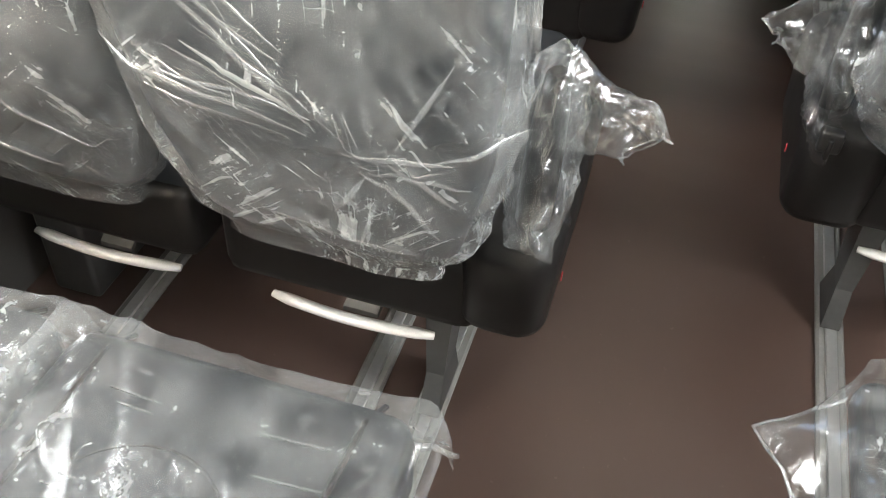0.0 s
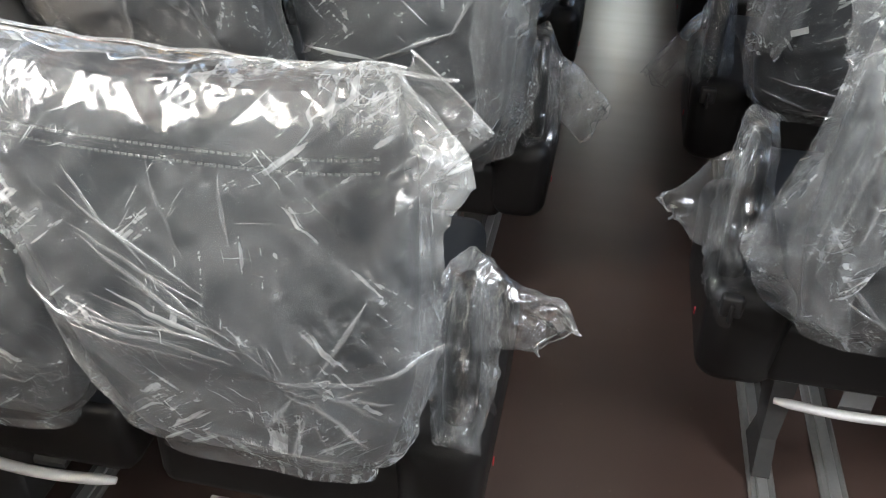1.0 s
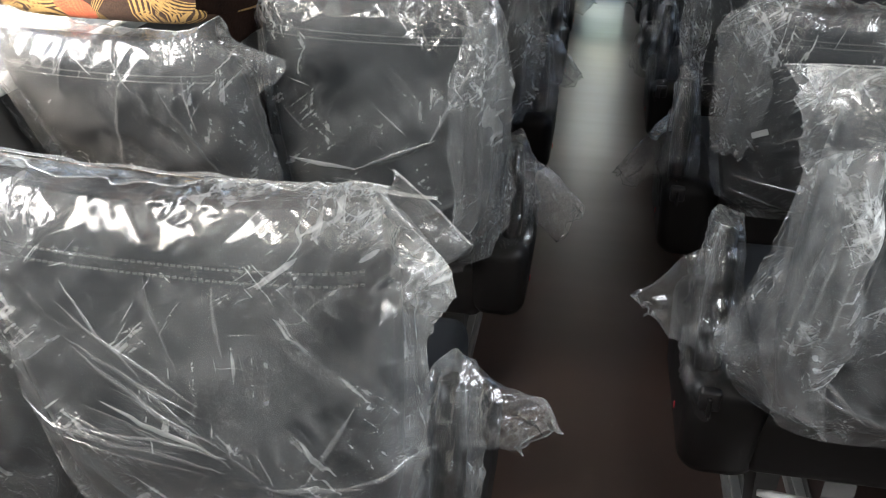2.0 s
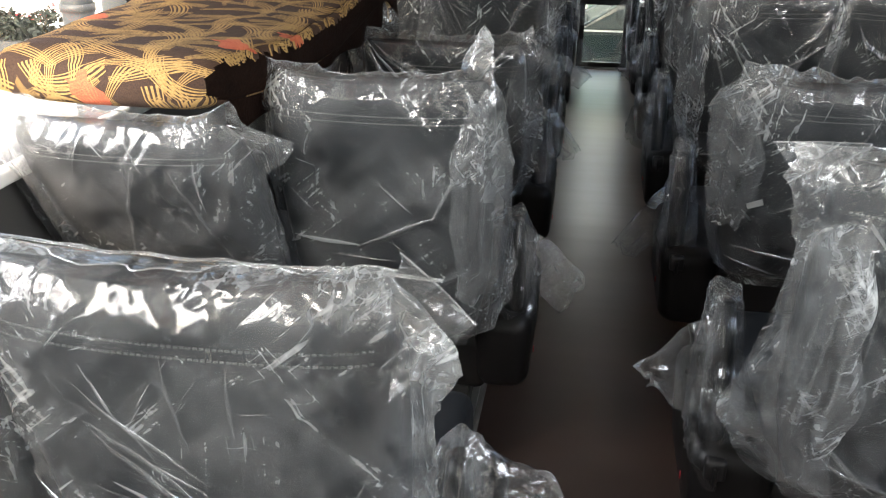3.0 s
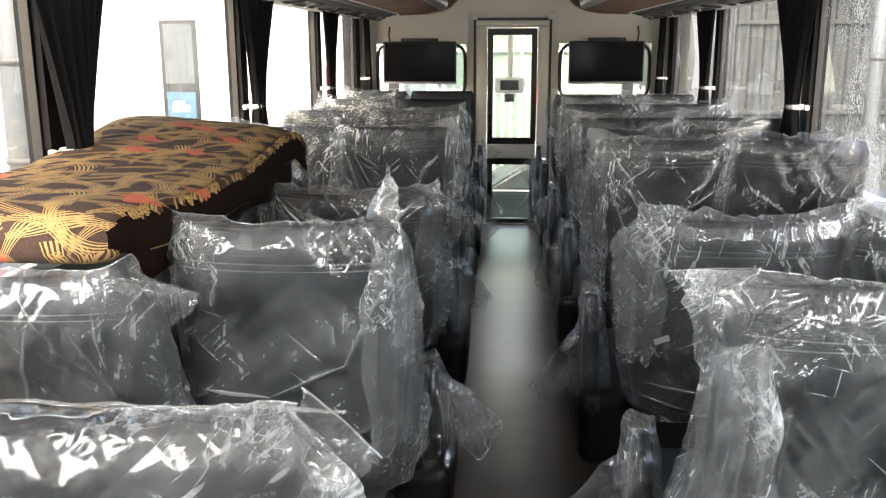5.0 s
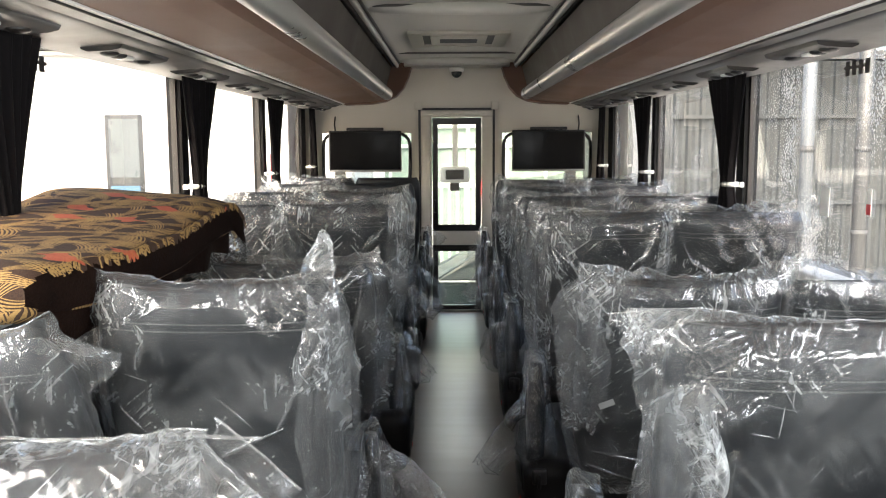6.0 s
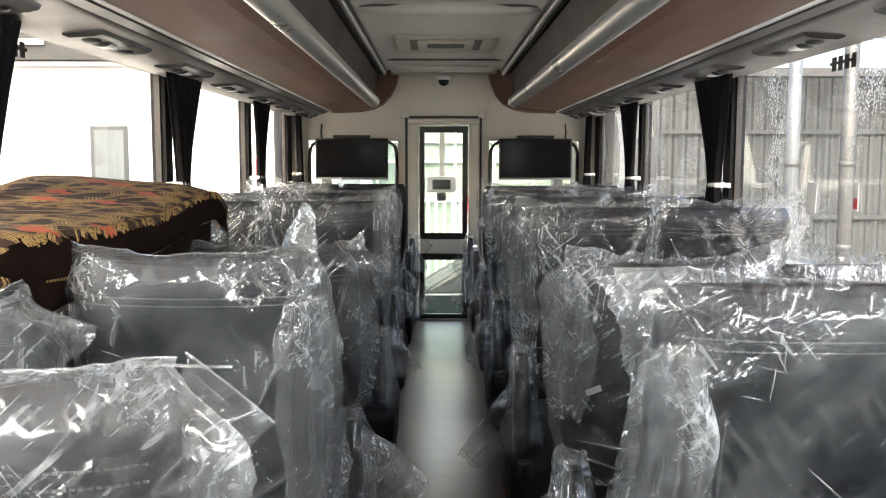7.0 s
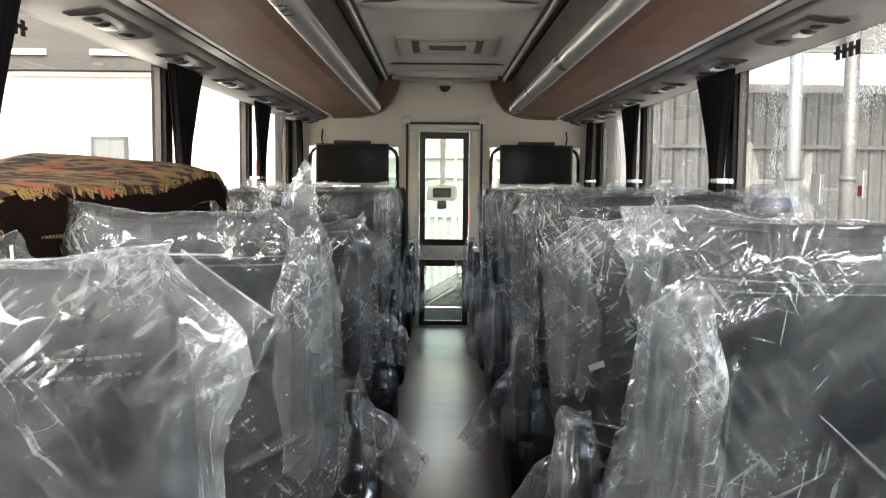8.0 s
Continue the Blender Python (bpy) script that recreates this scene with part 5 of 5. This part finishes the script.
def lowered_armrest(seat, m):
    """The armrest of one aisle seat folded down, with a pointed film cover on it."""
    pad = part("lowered_armrest", box(-0.295, -0.215, 0.45, 0.80, 0.515, 0.572, 0.022, 4), M_leather, seat, "black padded armrest folded down")
    part("stitching", boxes([(-0.255 + d, -0.2535 + d, 0.48 + 0.012 * k, 0.487 + 0.012 * k, 0.571, 0.5732) for k in range(24) for d in (0.0, 0.012)]), M_stitch, pad, smooth=False)
    ob = thing("armrest_cover", "loose clear plastic film with a pointed corner over an armrest", "plastic cover", "armrest covers")
    rows, cols = 16, 30
    vs, fs = [], []
    for j in range(rows + 1):
        u = j / rows
        for i in range(cols + 1):
            t = i / cols
            y = 0.47 + 0.345 * t
            # from the seat side over the pad and out to the point
            x = -0.185 - 0.100 * min(1.0, u / 0.55)
            z = 0.580 if u < 0.5 else 0.580 - 0.05 * (u - 0.5)
            out = max(0.0, (u - 0.5) / 0.5)
            reach = 0.10 * max(0.0, 1 - abs(t - 0.80) / (0.20 if t > 0.80 else 0.55))
            x -= reach * out
            z -= 0.055 * out
            w = 0.010 * ridged((x, y, z), (20, 14, 10), 8) ** 3 + 0.006 * noise.noise(Vector((x * 50, y * 35, z * 20)))
            vs.append((x, y + 0.3 * w, z + w))
    for j in range(rows):
        for i in range(cols):
            a = j * (cols + 1) + i
            fs.append((a, a + 1, a + cols + 2, a + cols + 1))
    part("sheet", (vs, fs), M_film_veil, ob)
    edge = [vs[rows * (cols + 1) + i] for i in range(cols + 1)]
    part("welded_edge", tube(edge, 0.0022, 5), M_fold, ob)
    ob.matrix_world = m


lowered_armrest(seat_at["R", 0], seat_at["R", 0].matrix_world.copy())


def cushion_cover():
    n, rows = 60, 50
    vs, fs = [], []
    for j in range(rows + 1):
        v = j / rows
        for i in range(n + 1):
            u = -1 + 2 * i / n
            y = 0.22 + 0.66 * v
            x = 0.245 * u
            z = 0.511 + 0.02 * u * u + 0.010 * ridged((x + 0.5 * y, 0.3, 0), (9, 1, 1), 3) ** 6 + 0.008 * ridged((x - 0.8 * y, 0.7, 0), (11, 1, 1), 5) ** 6 + 0.0015 * noise.noise(Vector((x * 24, y * 16, 2)))
            if v > 0.92:
                z -= 0.14 * ((v - 0.92) / 0.08) ** 2
                y -= 0.004
            if abs(u) > 0.9:
                z -= 0.06 * ((abs(u) - 0.9) / 0.1) ** 2
            vs.append((x, y, z))
    for j in range(rows):
        for i in range(n):
            a = j * (n + 1) + i
            fs.append((a, a + 1, a + n + 2, a + n + 1))
    return vs, fs


for key in ("L", "LW"):
    ob = thing("cushion_cover", "crumpled clear plastic film over a seat cushion", "plastic cover", "cushion covers")
    part("sheet", cushion_cover(), M_film_seat, ob)
    hem = [(0.250 * math.sin(1.2 * k / 40 - 0.6) / math.sin(0.6), 0.875 + 0.008 * noise.noise(Vector((k * 0.4, 1, 2))), 0.375 + 0.012 * noise.noise(Vector((k * 0.5, 3, 5)))) for k in range(41)]
    part("gathered_hem", tube(hem, [0.004 + 0.004 * abs(noise.noise(Vector((k * 0.9, 4, 1)))) for k in range(41)], 6, 0.7), M_film_milky, ob)
    ob.matrix_world = seat_at[key, 0].matrix_world.copy()


# ---- mattress over the window seats ----
def mattress():
    line = [(1.885, 1.15), (2.03, 1.15), (2.22, 1.15), (2.42, 1.152), (2.62, 1.163), (2.82, 1.190), (2.98, 1.192), (3.08, 1.155), (3.13, 1.07), (3.14, 0.95), (3.14, 0.80)]
    pts = []
    for (a, b), (c, d) in zip(line, line[1:]):
        for k in range(6):
            pts.append((a + (c - a) * k / 6, b + (d - b) * k / 6))
    pts.append(line[-1])
    for _ in range(5):
        pts = [pts[0]] + [((p[0] + 2 * q[0] + r[0]) / 4, (p[1] + 2 * q[1] + r[1]) / 4) for p, q, r in zip(pts, pts[1:], pts[2:])] + [pts[-1]]
    rings = []
    n = 48
    for i, (y, z) in enumerate(pts):
        p, q = pts[max(0, i - 1)], pts[min(len(pts) - 1, i + 1)]
        d = Vector((0, q[0] - p[0], q[1] - p[1])).normalized()
        up = Vector((0, -d.z, d.y))
        t = i / (len(pts) - 1)
        end = min(1, (i + 0.6) / 2.2, (len(pts) - 1 - i + 0.6) / 2.2) ** 0.5
        right = -0.785 + 0.085 * min(1, t / 0.14)
        left = -1.215
        hw, ht, xm = (right - left) / 2, 0.055, (right + left) / 2
        ring = []
        for k in range(n):
            th = 2 * math.pi * k / n
            c, sn = math.cos(th), math.sin(th)
            x = xm + hw * (0.97 + 0.03 * end) * math.copysign(abs(c) ** 0.35, c)
            h = ht * end * math.copysign(abs(sn) ** 0.45, sn)
            w = 0.005 * noise.noise(Vector((x * 9, y * 9, z * 9 + h * 20)))
            co = Vector((x, y, z + 0.05 * min(1, t * 1.6) * (right - x) / (right - left))) + up * (h - ht + w)
            ring.append(tuple(co))
        rings.append(ring)
    vs, fs = loft(rings)
    top, side = [], []
    for f in fs:
        c = sum((Vector(vs[i]) for i in f), Vector()) / len(f)
        a, b, d = (Vector(vs[f[k]]) for k in (0, 1, 2))
        nx = (b - a).cross(d - a).normalized().x
        edge = abs(nx) > 0.62 and c.x > -1.0
        (side if edge or (c.z < 1.03 and c.y > 2.9) else top).append(f)
    e = thing("mattress", "thin folded mattress in brown plush with golden leaf pattern", "mattress")

    def pick(faces):
        used = sorted({i for f in faces for i in f})
        at = {v: k for k, v in enumerate(used)}
        return [vs[i] for i in used], [tuple(at[i] for i in f) for f in faces]

    part("patterned_cover", pick(top), M_pattern, e)
    part("side_panel", pick(side), M_plush_dark, e, "dark brown plush side")
    # ragged fringe of the seam
    rim = [max(r, key=lambda p: p[0] + 1.3 * p[2]) for r in rings[2:46]]
    part("seam_piping", tube(rim, 0.006, 6), M_plush_dark, e)
    # dark plush skirt hanging from the seam along the aisle side
    hv, hf, hm = [], [], 12
    for i, p in enumerate(rim):
        u = i / (len(rim) - 1)
        drop = 0.150 - 0.05 * math.sin(math.pi * min(1.0, u * 1.6)) + 0.09 * max(0.0, u - 0.75) * 4 + 0.012 * noise.noise(Vector((u * 9, 2, 3)))
        for j in range(hm + 1):
            v = j / hm
            hv.append((p[0] + 0.005 - 0.012 * v + 0.008 * v * math.sin(u * 34 + 2 * v), p[1] + 0.006 * noise.noise(Vector((u * 12, v * 3, 1))), p[2] - 0.004 - drop * v))
    for i in range(len(rim) - 1):
        for j in range(hm):
            k = i * (hm + 1) + j
            hf.append((k, k + 1, k + hm + 2, k + hm + 1))
    skirt = part("skirt", (hv, hf), M_plush_dark, e, "dark brown plush skirt hanging from the seam")
    skirt.modifiers.new("thick", "SOLIDIFY").thickness = 0.006
    # tufts of the patterned cover hanging over its seam
    tv, tf = [], []
    rnd = random.Random(5)
    for a, b in zip(rim, rim[1:]):
        a, b = Vector(a), Vector(b)
        for k in range(3):
            p = a.lerp(b, (k + rnd.random()) / 3)
            along = (b - a).normalized() * (0.006 + 0.008 * rnd.random())
            drop = Vector((0.010 + 0.004 * rnd.random(), 0.012 * (rnd.random() - 0.5), -0.006 - 0.011 * rnd.random()))
            i = len(tv)
            tv += [tuple(p - along + Vector((0.0, 0, 0.006))), tuple(p + along + Vector((0.0, 0, 0.006))), tuple(p + drop + along * 0.5), tuple(p + drop - along * 0.3), tuple(p + Vector((0.012, 0, 0.004)))]
            tf += [(i, i + 1, i + 4), (i + 4, i + 1, i + 2), (i + 4, i + 2, i + 3), (i, i + 4, i + 3)]
    part("fringe", (tv, tf), M_pattern, e, "ragged patterned edge of the cover")
    return e


mattress()


# ---- the driver's cab, seen through the partition ----
def cab():
    c = thing("wall_cab", "plain nose of the coach round the driver's cab", "wall", kind="structure")
    part("cab_floor", boxes([(WL, WR, FRONT + 0.04, 9.7, -0.75, -0.70)]), M_floor, c, smooth=False)
    part("step_riser", boxes([(WL, WR, FRONT + 0.04, FRONT + 0.06, -0.70, -0.06)]), M_service, c, smooth=False)
    part("front_panel", boxes([(WL - 0.06, WR + 0.06, 9.7, 9.76, -0.75, -0.42)]), M_outer, c, smooth=False)
    part("front_header", boxes([(WL - 0.06, WR + 0.06, 9.7, 9.76, 1.94, ROOF)]), M_cream, c, smooth=False)
    for a, b in ((WL - 0.06, WL + 0.05), (WR - 0.05, WR + 0.06)):
        part("front_pillar", boxes([(a, b, 9.7, 9.76, -0.42, 1.94)]), M_black, c, smooth=False)
    part("cab_roof_lining", boxes([(WL, WR, FRONT + 0.05, 9.7, 1.95, 1.99)]), M_cream, c, smooth=False)
    w = thing("window_30", "tall green-tinted windscreen", "window", kind="structure")
    g = part("pane", upright(WL + 0.05, WR - 0.05, 9.73, -0.42, 1.94), M_door_glass, w, smooth=False)
    g.visible_shadow = False
    m = thing("cab_monitor", "white rounded monitor housing hanging in the cab", "monitor")
    part("housing", box(cx(-0.15), cx(0.13), 8.75, 8.82, 0.98, 1.13, 0.03, 3), M_white, m)
    part("screen", box(cx(-0.095), cx(0.075), 8.742, 8.749, 1.01, 1.10, 0.002, 1), M_screen, m)
    part("stem", box(cx(-0.03), cx(0.02), 8.77, 8.80, 1.131, 1.95, 0.004), M_white, m)
    part("sensor", box(cx(-0.055), cx(0.035), 8.755, 8.80, 0.90, 0.978, 0.012), M_black, m)
    d = thing("dashboard", "dark moulded dashboard beside the windscreen", "dashboard")
    part("body", box(WL + 0.06, cx(-0.45), 9.1, 9.68, -0.69, 0.15, 0.05, 3), M_plastic, d)


cab()

# ---- the yard outside ----
GZ = -1.6
tagged(part("ground", boxes([(-400, 400, -400, 400, GZ - 0.2, GZ)]), M_ground, smooth=False), "pale worn concrete yard reaching the horizon", "ground", kind="structure")


def white_building():
    b = thing("building", "white rendered yard building with a dark eave", "building")
    y = 14.0
    part("wall", boxes([(-16, -1.6, y, y + 4, GZ, 2.72)]), M_white_wall, b, smooth=False)
    part("eave", boxes([(-16, -1.0, y - 0.30, y + 4.2, 2.76, 4.4)]), M_dark_eave, b, smooth=False)
    part("gutter", boxes([(-16, -1.0, y - 0.15, y - 0.05, 2.69, 2.745)]), M_white, b, smooth=False)
    # plain white strips on the eave's face
    for x0, x1 in ((-6.45, -5.85), (-5.2, -4.35), (-3.4, -2.6)):
        part("eave_strip", boxes([(x0, x1, y - 0.36, y - 0.305, 2.97, 3.05)]), M_white, b, "white strip on the dark eave", smooth=False)
    w = part("window", boxes([(-5.34, -4.77, y - 0.03, y - 0.005, 0.0, 1.80)]), M_steel_grey, b)
    part("upper_pane", boxes([(-5.28, -4.83, y - 0.04, y - 0.031, 0.85, 1.74)]), M_sign_pane, w, smooth=False)
    part("poster", boxes([(-5.28, -4.83, y - 0.04, y - 0.031, 0.32, 0.72)]), M_blue, w, "blue printed poster", smooth=False)
    part("lower_pane", boxes([(-5.28, -4.83, y - 0.04, y - 0.031, 0.04, 0.30)]), M_sign_pane, w, smooth=False)
    part("shape", boxes([(-5.21, -4.93, y - 0.046, y - 0.041, 0.42, 0.52), (-5.19, -5.01, y - 0.046, y - 0.041, 0.52, 0.58)]), M_white, w, smooth=False)


white_building()


def pipe(x, y, r, mat, label):
    bm = bmesh.new()
    bmesh.ops.create_cone(bm, cap_ends=True, segments=24, radius1=r, radius2=r, depth=6.0)
    bmesh.ops.translate(bm, verts=bm.verts, vec=(x, y, GZ + 3.0))
    e = thing("post", label, "post")
    part("shaft", bm, mat, e)
    for z in (0.1, 1.25):
        bm = bmesh.new()
        bmesh.ops.create_cone(bm, cap_ends=True, segments=24, radius1=r * 1.12, radius2=r * 1.12, depth=0.08)
        bmesh.ops.translate(bm, verts=bm.verts, vec=(x, y, z))
        part("collar", bm, M_steel_grey, e)


pipe(-5.35, 9.0, 0.16, M_pipe, "pale grey steel post with collars")
pipe(-5.75, 10.6, 0.22, M_pipe, "pale blue-grey round post")


def flower_bed():
    """A low clipped hedge with red flowers at the foot of the white wall."""
    rnd = random.Random(11)
    bed = thing("flower_bed", "low dark hedge with red flowers beside a white wall", "flower bed", at=(-10.2, 13.1, GZ))
    part("planter", boxes([(-1.9, 1.9, -0.62, 0.6, 0, 0.60)]), M_steel_grey, bed, "grey concrete planter", smooth=False)
    for name, count, size, mat, z0, z1 in (("foliage", 2600, 0.075, M_leaf, 0.61, 1.08), ("flowers", 90, 0.05, M_red, 0.97, 1.13)):
        vs, fs = [], []
        for _ in range(count):
            x, y = rnd.uniform(-1.85, 1.85), rnd.uniform(-0.5, 0.5)
            z = rnd.uniform(z0, z1) * (0.85 + 0.25 * noise.noise(Vector((x * 2.0, y * 2.0, 1.0))))
            c = Vector((x, y, z))
            a = Vector((rnd.uniform(-1, 1), rnd.uniform(-1, 1), rnd.uniform(-1, 1))).normalized()
            b = a.cross(Vector((rnd.uniform(-1, 1), rnd.uniform(-1, 1), 0.7))).normalized()
            s = size * rnd.uniform(0.6, 1.2)
            i = len(vs)
            vs += [tuple(c - a * s), tuple(c + b * s * 0.5), tuple(c + a * s), tuple(c - b * s * 0.5)]
            fs.append((i, i + 1, i + 2, i + 3))
        tagged(part(name, (vs, fs), mat, bed, smooth=False), kind="stuff")


flower_bed()


def fence():
    f = thing("fence", "grey corrugated sheet fence round the yard", "fence", kind="structure")
    pts = []
    x = 3.3
    i = 0
    while x < 18:
        pts.append((x, 14.0 + (0.03 if i % 4 in (1, 2) else 0.0)))
        x += 0.05
        i += 1
    vs = [(a, b, GZ) for a, b in pts] + [(a, b, 2.55) for a, b in pts]
    n = len(pts)
    part("sheet", (vs, [(i, i + 1, n + i + 1, n + i) for i in range(n - 1)]), M_fence, f, smooth=False)
    for z in (0.4, 1.7):
        part("rail", boxes([(3.3, 18, 13.93, 13.985, z, z + 0.06)]), M_fence, f, smooth=False)
    for x in (4.15, 8.2):
        part("post", boxes([(x, x + 0.12, 13.86, 13.925, GZ, 3.6)]), M_pipe, f, smooth=False)


fence()


def canopy():
    c = thing("canopy", "pale slatted canopy roof above the fence", "canopy", kind="structure")
    for k in range(16):
        part("slat", boxes([(3.4 + 0.05 * k, 16, 12.6 + 0.1 * k, 12.68 + 0.1 * k, 2.95 + 0.07 * k, 3.0 + 0.07 * k)]), M_steel_grey, c, smooth=False)


canopy()


def shed():
    """A low grey shed behind the fence, with a ribbed wall and an overhanging roof."""
    h = thing("shed", "low grey sheet-metal shed behind the yard fence", "shed")
    ribs = [(3.0 + 0.25 * k, 3.12 + 0.25 * k, 16.96, 16.995, GZ, 2.80) for k in range(56)]
    w = part("wall", boxes([(3.0, 17.0, 17.0, 21.0, GZ, 2.82)]), M_shed, h, smooth=False)
    tagged(part("rib", boxes(ribs), M_shed, w, smooth=False), kind="stuff")
    part("roof", boxes([(2.8, 17.2, 16.7, 21.3, 2.83, 2.98)]), M_steel_grey, h, smooth=False)


shed()
pipe(4.55, 12.0, 0.085, M_pipe, "white painted steel pole by the fence")
pipe(5.55, 12.6, 0.10, M_steel_grey, "grey steel pole by the fence")


def green_hall():
    """A pale green glazed hall front with white uprights and a barred gate, far ahead of the coach."""
    h = thing("hall", "pale green glazed hall front behind a white barred gate", "building")
    y = 21.0
    w = part("wall", boxes([(-1.6, 3.2, y, y + 3, GZ, 4.2)]), M_green, h, smooth=False)
    for k in range(6):
        x = -1.5 + 0.9 * k
        part("upright", boxes([(x, x + 0.07, y - 0.06, y - 0.004, GZ, 4.2)]), M_white_wall, h, smooth=False)
    for z in (0.35, 1.25, 1.7):
        part("rail", boxes([(-1.6, 3.2, y - 0.11, y - 0.064, z, z + 0.08)]), M_white_wall, h, smooth=False)
    g = thing("gate", "white barred yard gate in front of the hall", "gate")
    for k in range(26):
        x = -1.4 + 0.16 * k
        part("bar", boxes([(x, x + 0.05, y - 3.04, y - 3.0, GZ, 0.62)]), M_white_wall, g, smooth=False)
    for z in (GZ + 0.2, 0.48):
        part("rail", boxes([(-1.5, 2.8, y - 2.996, y - 2.95, z, z + 0.07)]), M_white_wall, g, smooth=False)
    part("notice", boxes([(0.52, 0.72, y - 3.06, y - 3.045, 0.30, 0.62)]), M_red, g, "small red notice", smooth=False)


green_hall()


def parked_car(x, y):
    c = thing("car", "dark green parked saloon car in the yard", "car", at=(x, y, GZ))
    prof = [(-2.1, 0.30), (-2.15, 0.62), (-2.0, 0.80), (-1.2, 0.90), (-0.55, 1.28), (0.6, 1.31), (1.35, 0.98), (1.95, 0.90), (2.1, 0.65), (2.05, 0.30)]
    rings = []
    for yy, k in ((-0.86, 0.94), (-0.82, 1.0), (0.82, 1.0), (0.86, 0.94)):
        rings.append([(a * (0.98 + 0.02 * k), yy * (1 if z < 0.95 else 0.86), 0.30 + (z - 0.30) * k) for a, z in prof])
    part("body", loft(rings), M_car, c, smooth=False)
    for a0, a1, b0, b1 in ((-0.95, -0.08, -0.45, -0.08), (0.0, 1.05, 0.0, 0.55)):
        part("side_window", ([(a0, -0.845, 0.97), (a1, -0.845, 0.97), (b1, -0.775, 1.23), (b0, -0.775, 1.23)], [(0, 1, 2, 3)]), M_carglass, c, smooth=False)
    part("chrome_strip", boxes([(-1.2, 1.3, -0.868, -0.862, 0.925, 0.95)]), M_alu, c, smooth=False)
    for wx in (-1.3, 1.3):
        for wy in (-0.78, 0.78):
            bm = bmesh.new()
            bmesh.ops.create_cone(bm, cap_ends=True, segments=28, radius1=0.31, radius2=0.31, depth=0.2)
            bmesh.ops.rotate(bm, verts=bm.verts, matrix=Matrix.Rotation(radians(90), 3, "X"))
            bmesh.ops.translate(bm, verts=bm.verts, vec=(wx, wy, 0.31))
            wh = part("wheel", bm, M_plastic, c)
            bm = bmesh.new()
            bmesh.ops.create_cone(bm, cap_ends=True, segments=20, radius1=0.2, radius2=0.18, depth=0.03)
            bmesh.ops.rotate(bm, verts=bm.verts, matrix=Matrix.Rotation(radians(90), 3, "X"))
            bmesh.ops.translate(bm, verts=bm.verts, vec=(wx, wy + math.copysign(0.105, wy), 0.31))
            part("rim", bm, M_alu, wh)


parked_car(0.8, 14.1)


# ---- small things ----
def tag(name, label, category, x, y, z, w, h, mat, facing="x", tilt=0.0):
    """A flat paper, sticker or glint patch, w wide and h high."""
    e = thing(name, label, category, at=(x, y, z))
    if facing == "x":
        part("sheet", boxes([(-0.0008, 0.0008, -w / 2, w / 2, -h / 2, h / 2)]), mat, e, smooth=False)
    else:
        part("sheet", boxes([(-w / 2, w / 2, -0.0008, 0.0008, -h / 2, h / 2)]), mat, e, smooth=False)
    e.rotation_euler = (tilt, 0, 0) if facing == "x" else (0, tilt, 0)
    return e


gx = WR + 0.024
tag("window_sticker", "small white paper sticker on the rain-spotted window", "sticker", gx, 3.46, 1.145, 0.075, 0.10, M_paper, tilt=0.06)
sticker = tag("window_sticker", "small red and white paper tag on the window", "sticker", gx, 3.14, 1.16, 0.03, 0.085, M_paper)
part("red_band", boxes([(-0.002, -0.0009, -0.014, 0.014, -0.036, -0.004)]), M_red, sticker, smooth=False)
for s, y in ((1, 3.18), (-1, 2.86)):
    d = thing("window_lettering", "short black vinyl lettering at the top of the window", "lettering")
    x = cx(s * (HALF + 0.024))
    for k in range(4):
        part("bar", boxes([(x - 0.001, x + 0.001, y + 0.045 * k, y + 0.045 * k + 0.030, 1.555, 1.60), (x - 0.001, x + 0.001, y + 0.045 * k + 0.030, y + 0.045 * k + 0.045, 1.575, 1.585)]), M_black, d, smooth=False)
h = thing("emergency_hammer", "red emergency hammer holder on the window pillar", "hammer", at=(WL + 0.02, 6.10, 1.2))
part("holder", box(-0.018, 0.02, -0.03, 0.03, -0.09, 0.09, 0.006), M_red, h)
part("hammer_handle", tube([(0.024, 0, -0.10), (0.026, 0, 0.06)], 0.009), M_red, h)
# a dim glint on the seat's film, drawn as a flat grey patch
tag("glint_patch", "small grey patch drawn as a glint on a seat's rear", "label", 0.276, 2.405, 0.753, 0.036, 0.014, M_alu_dark, "y", -0.35)
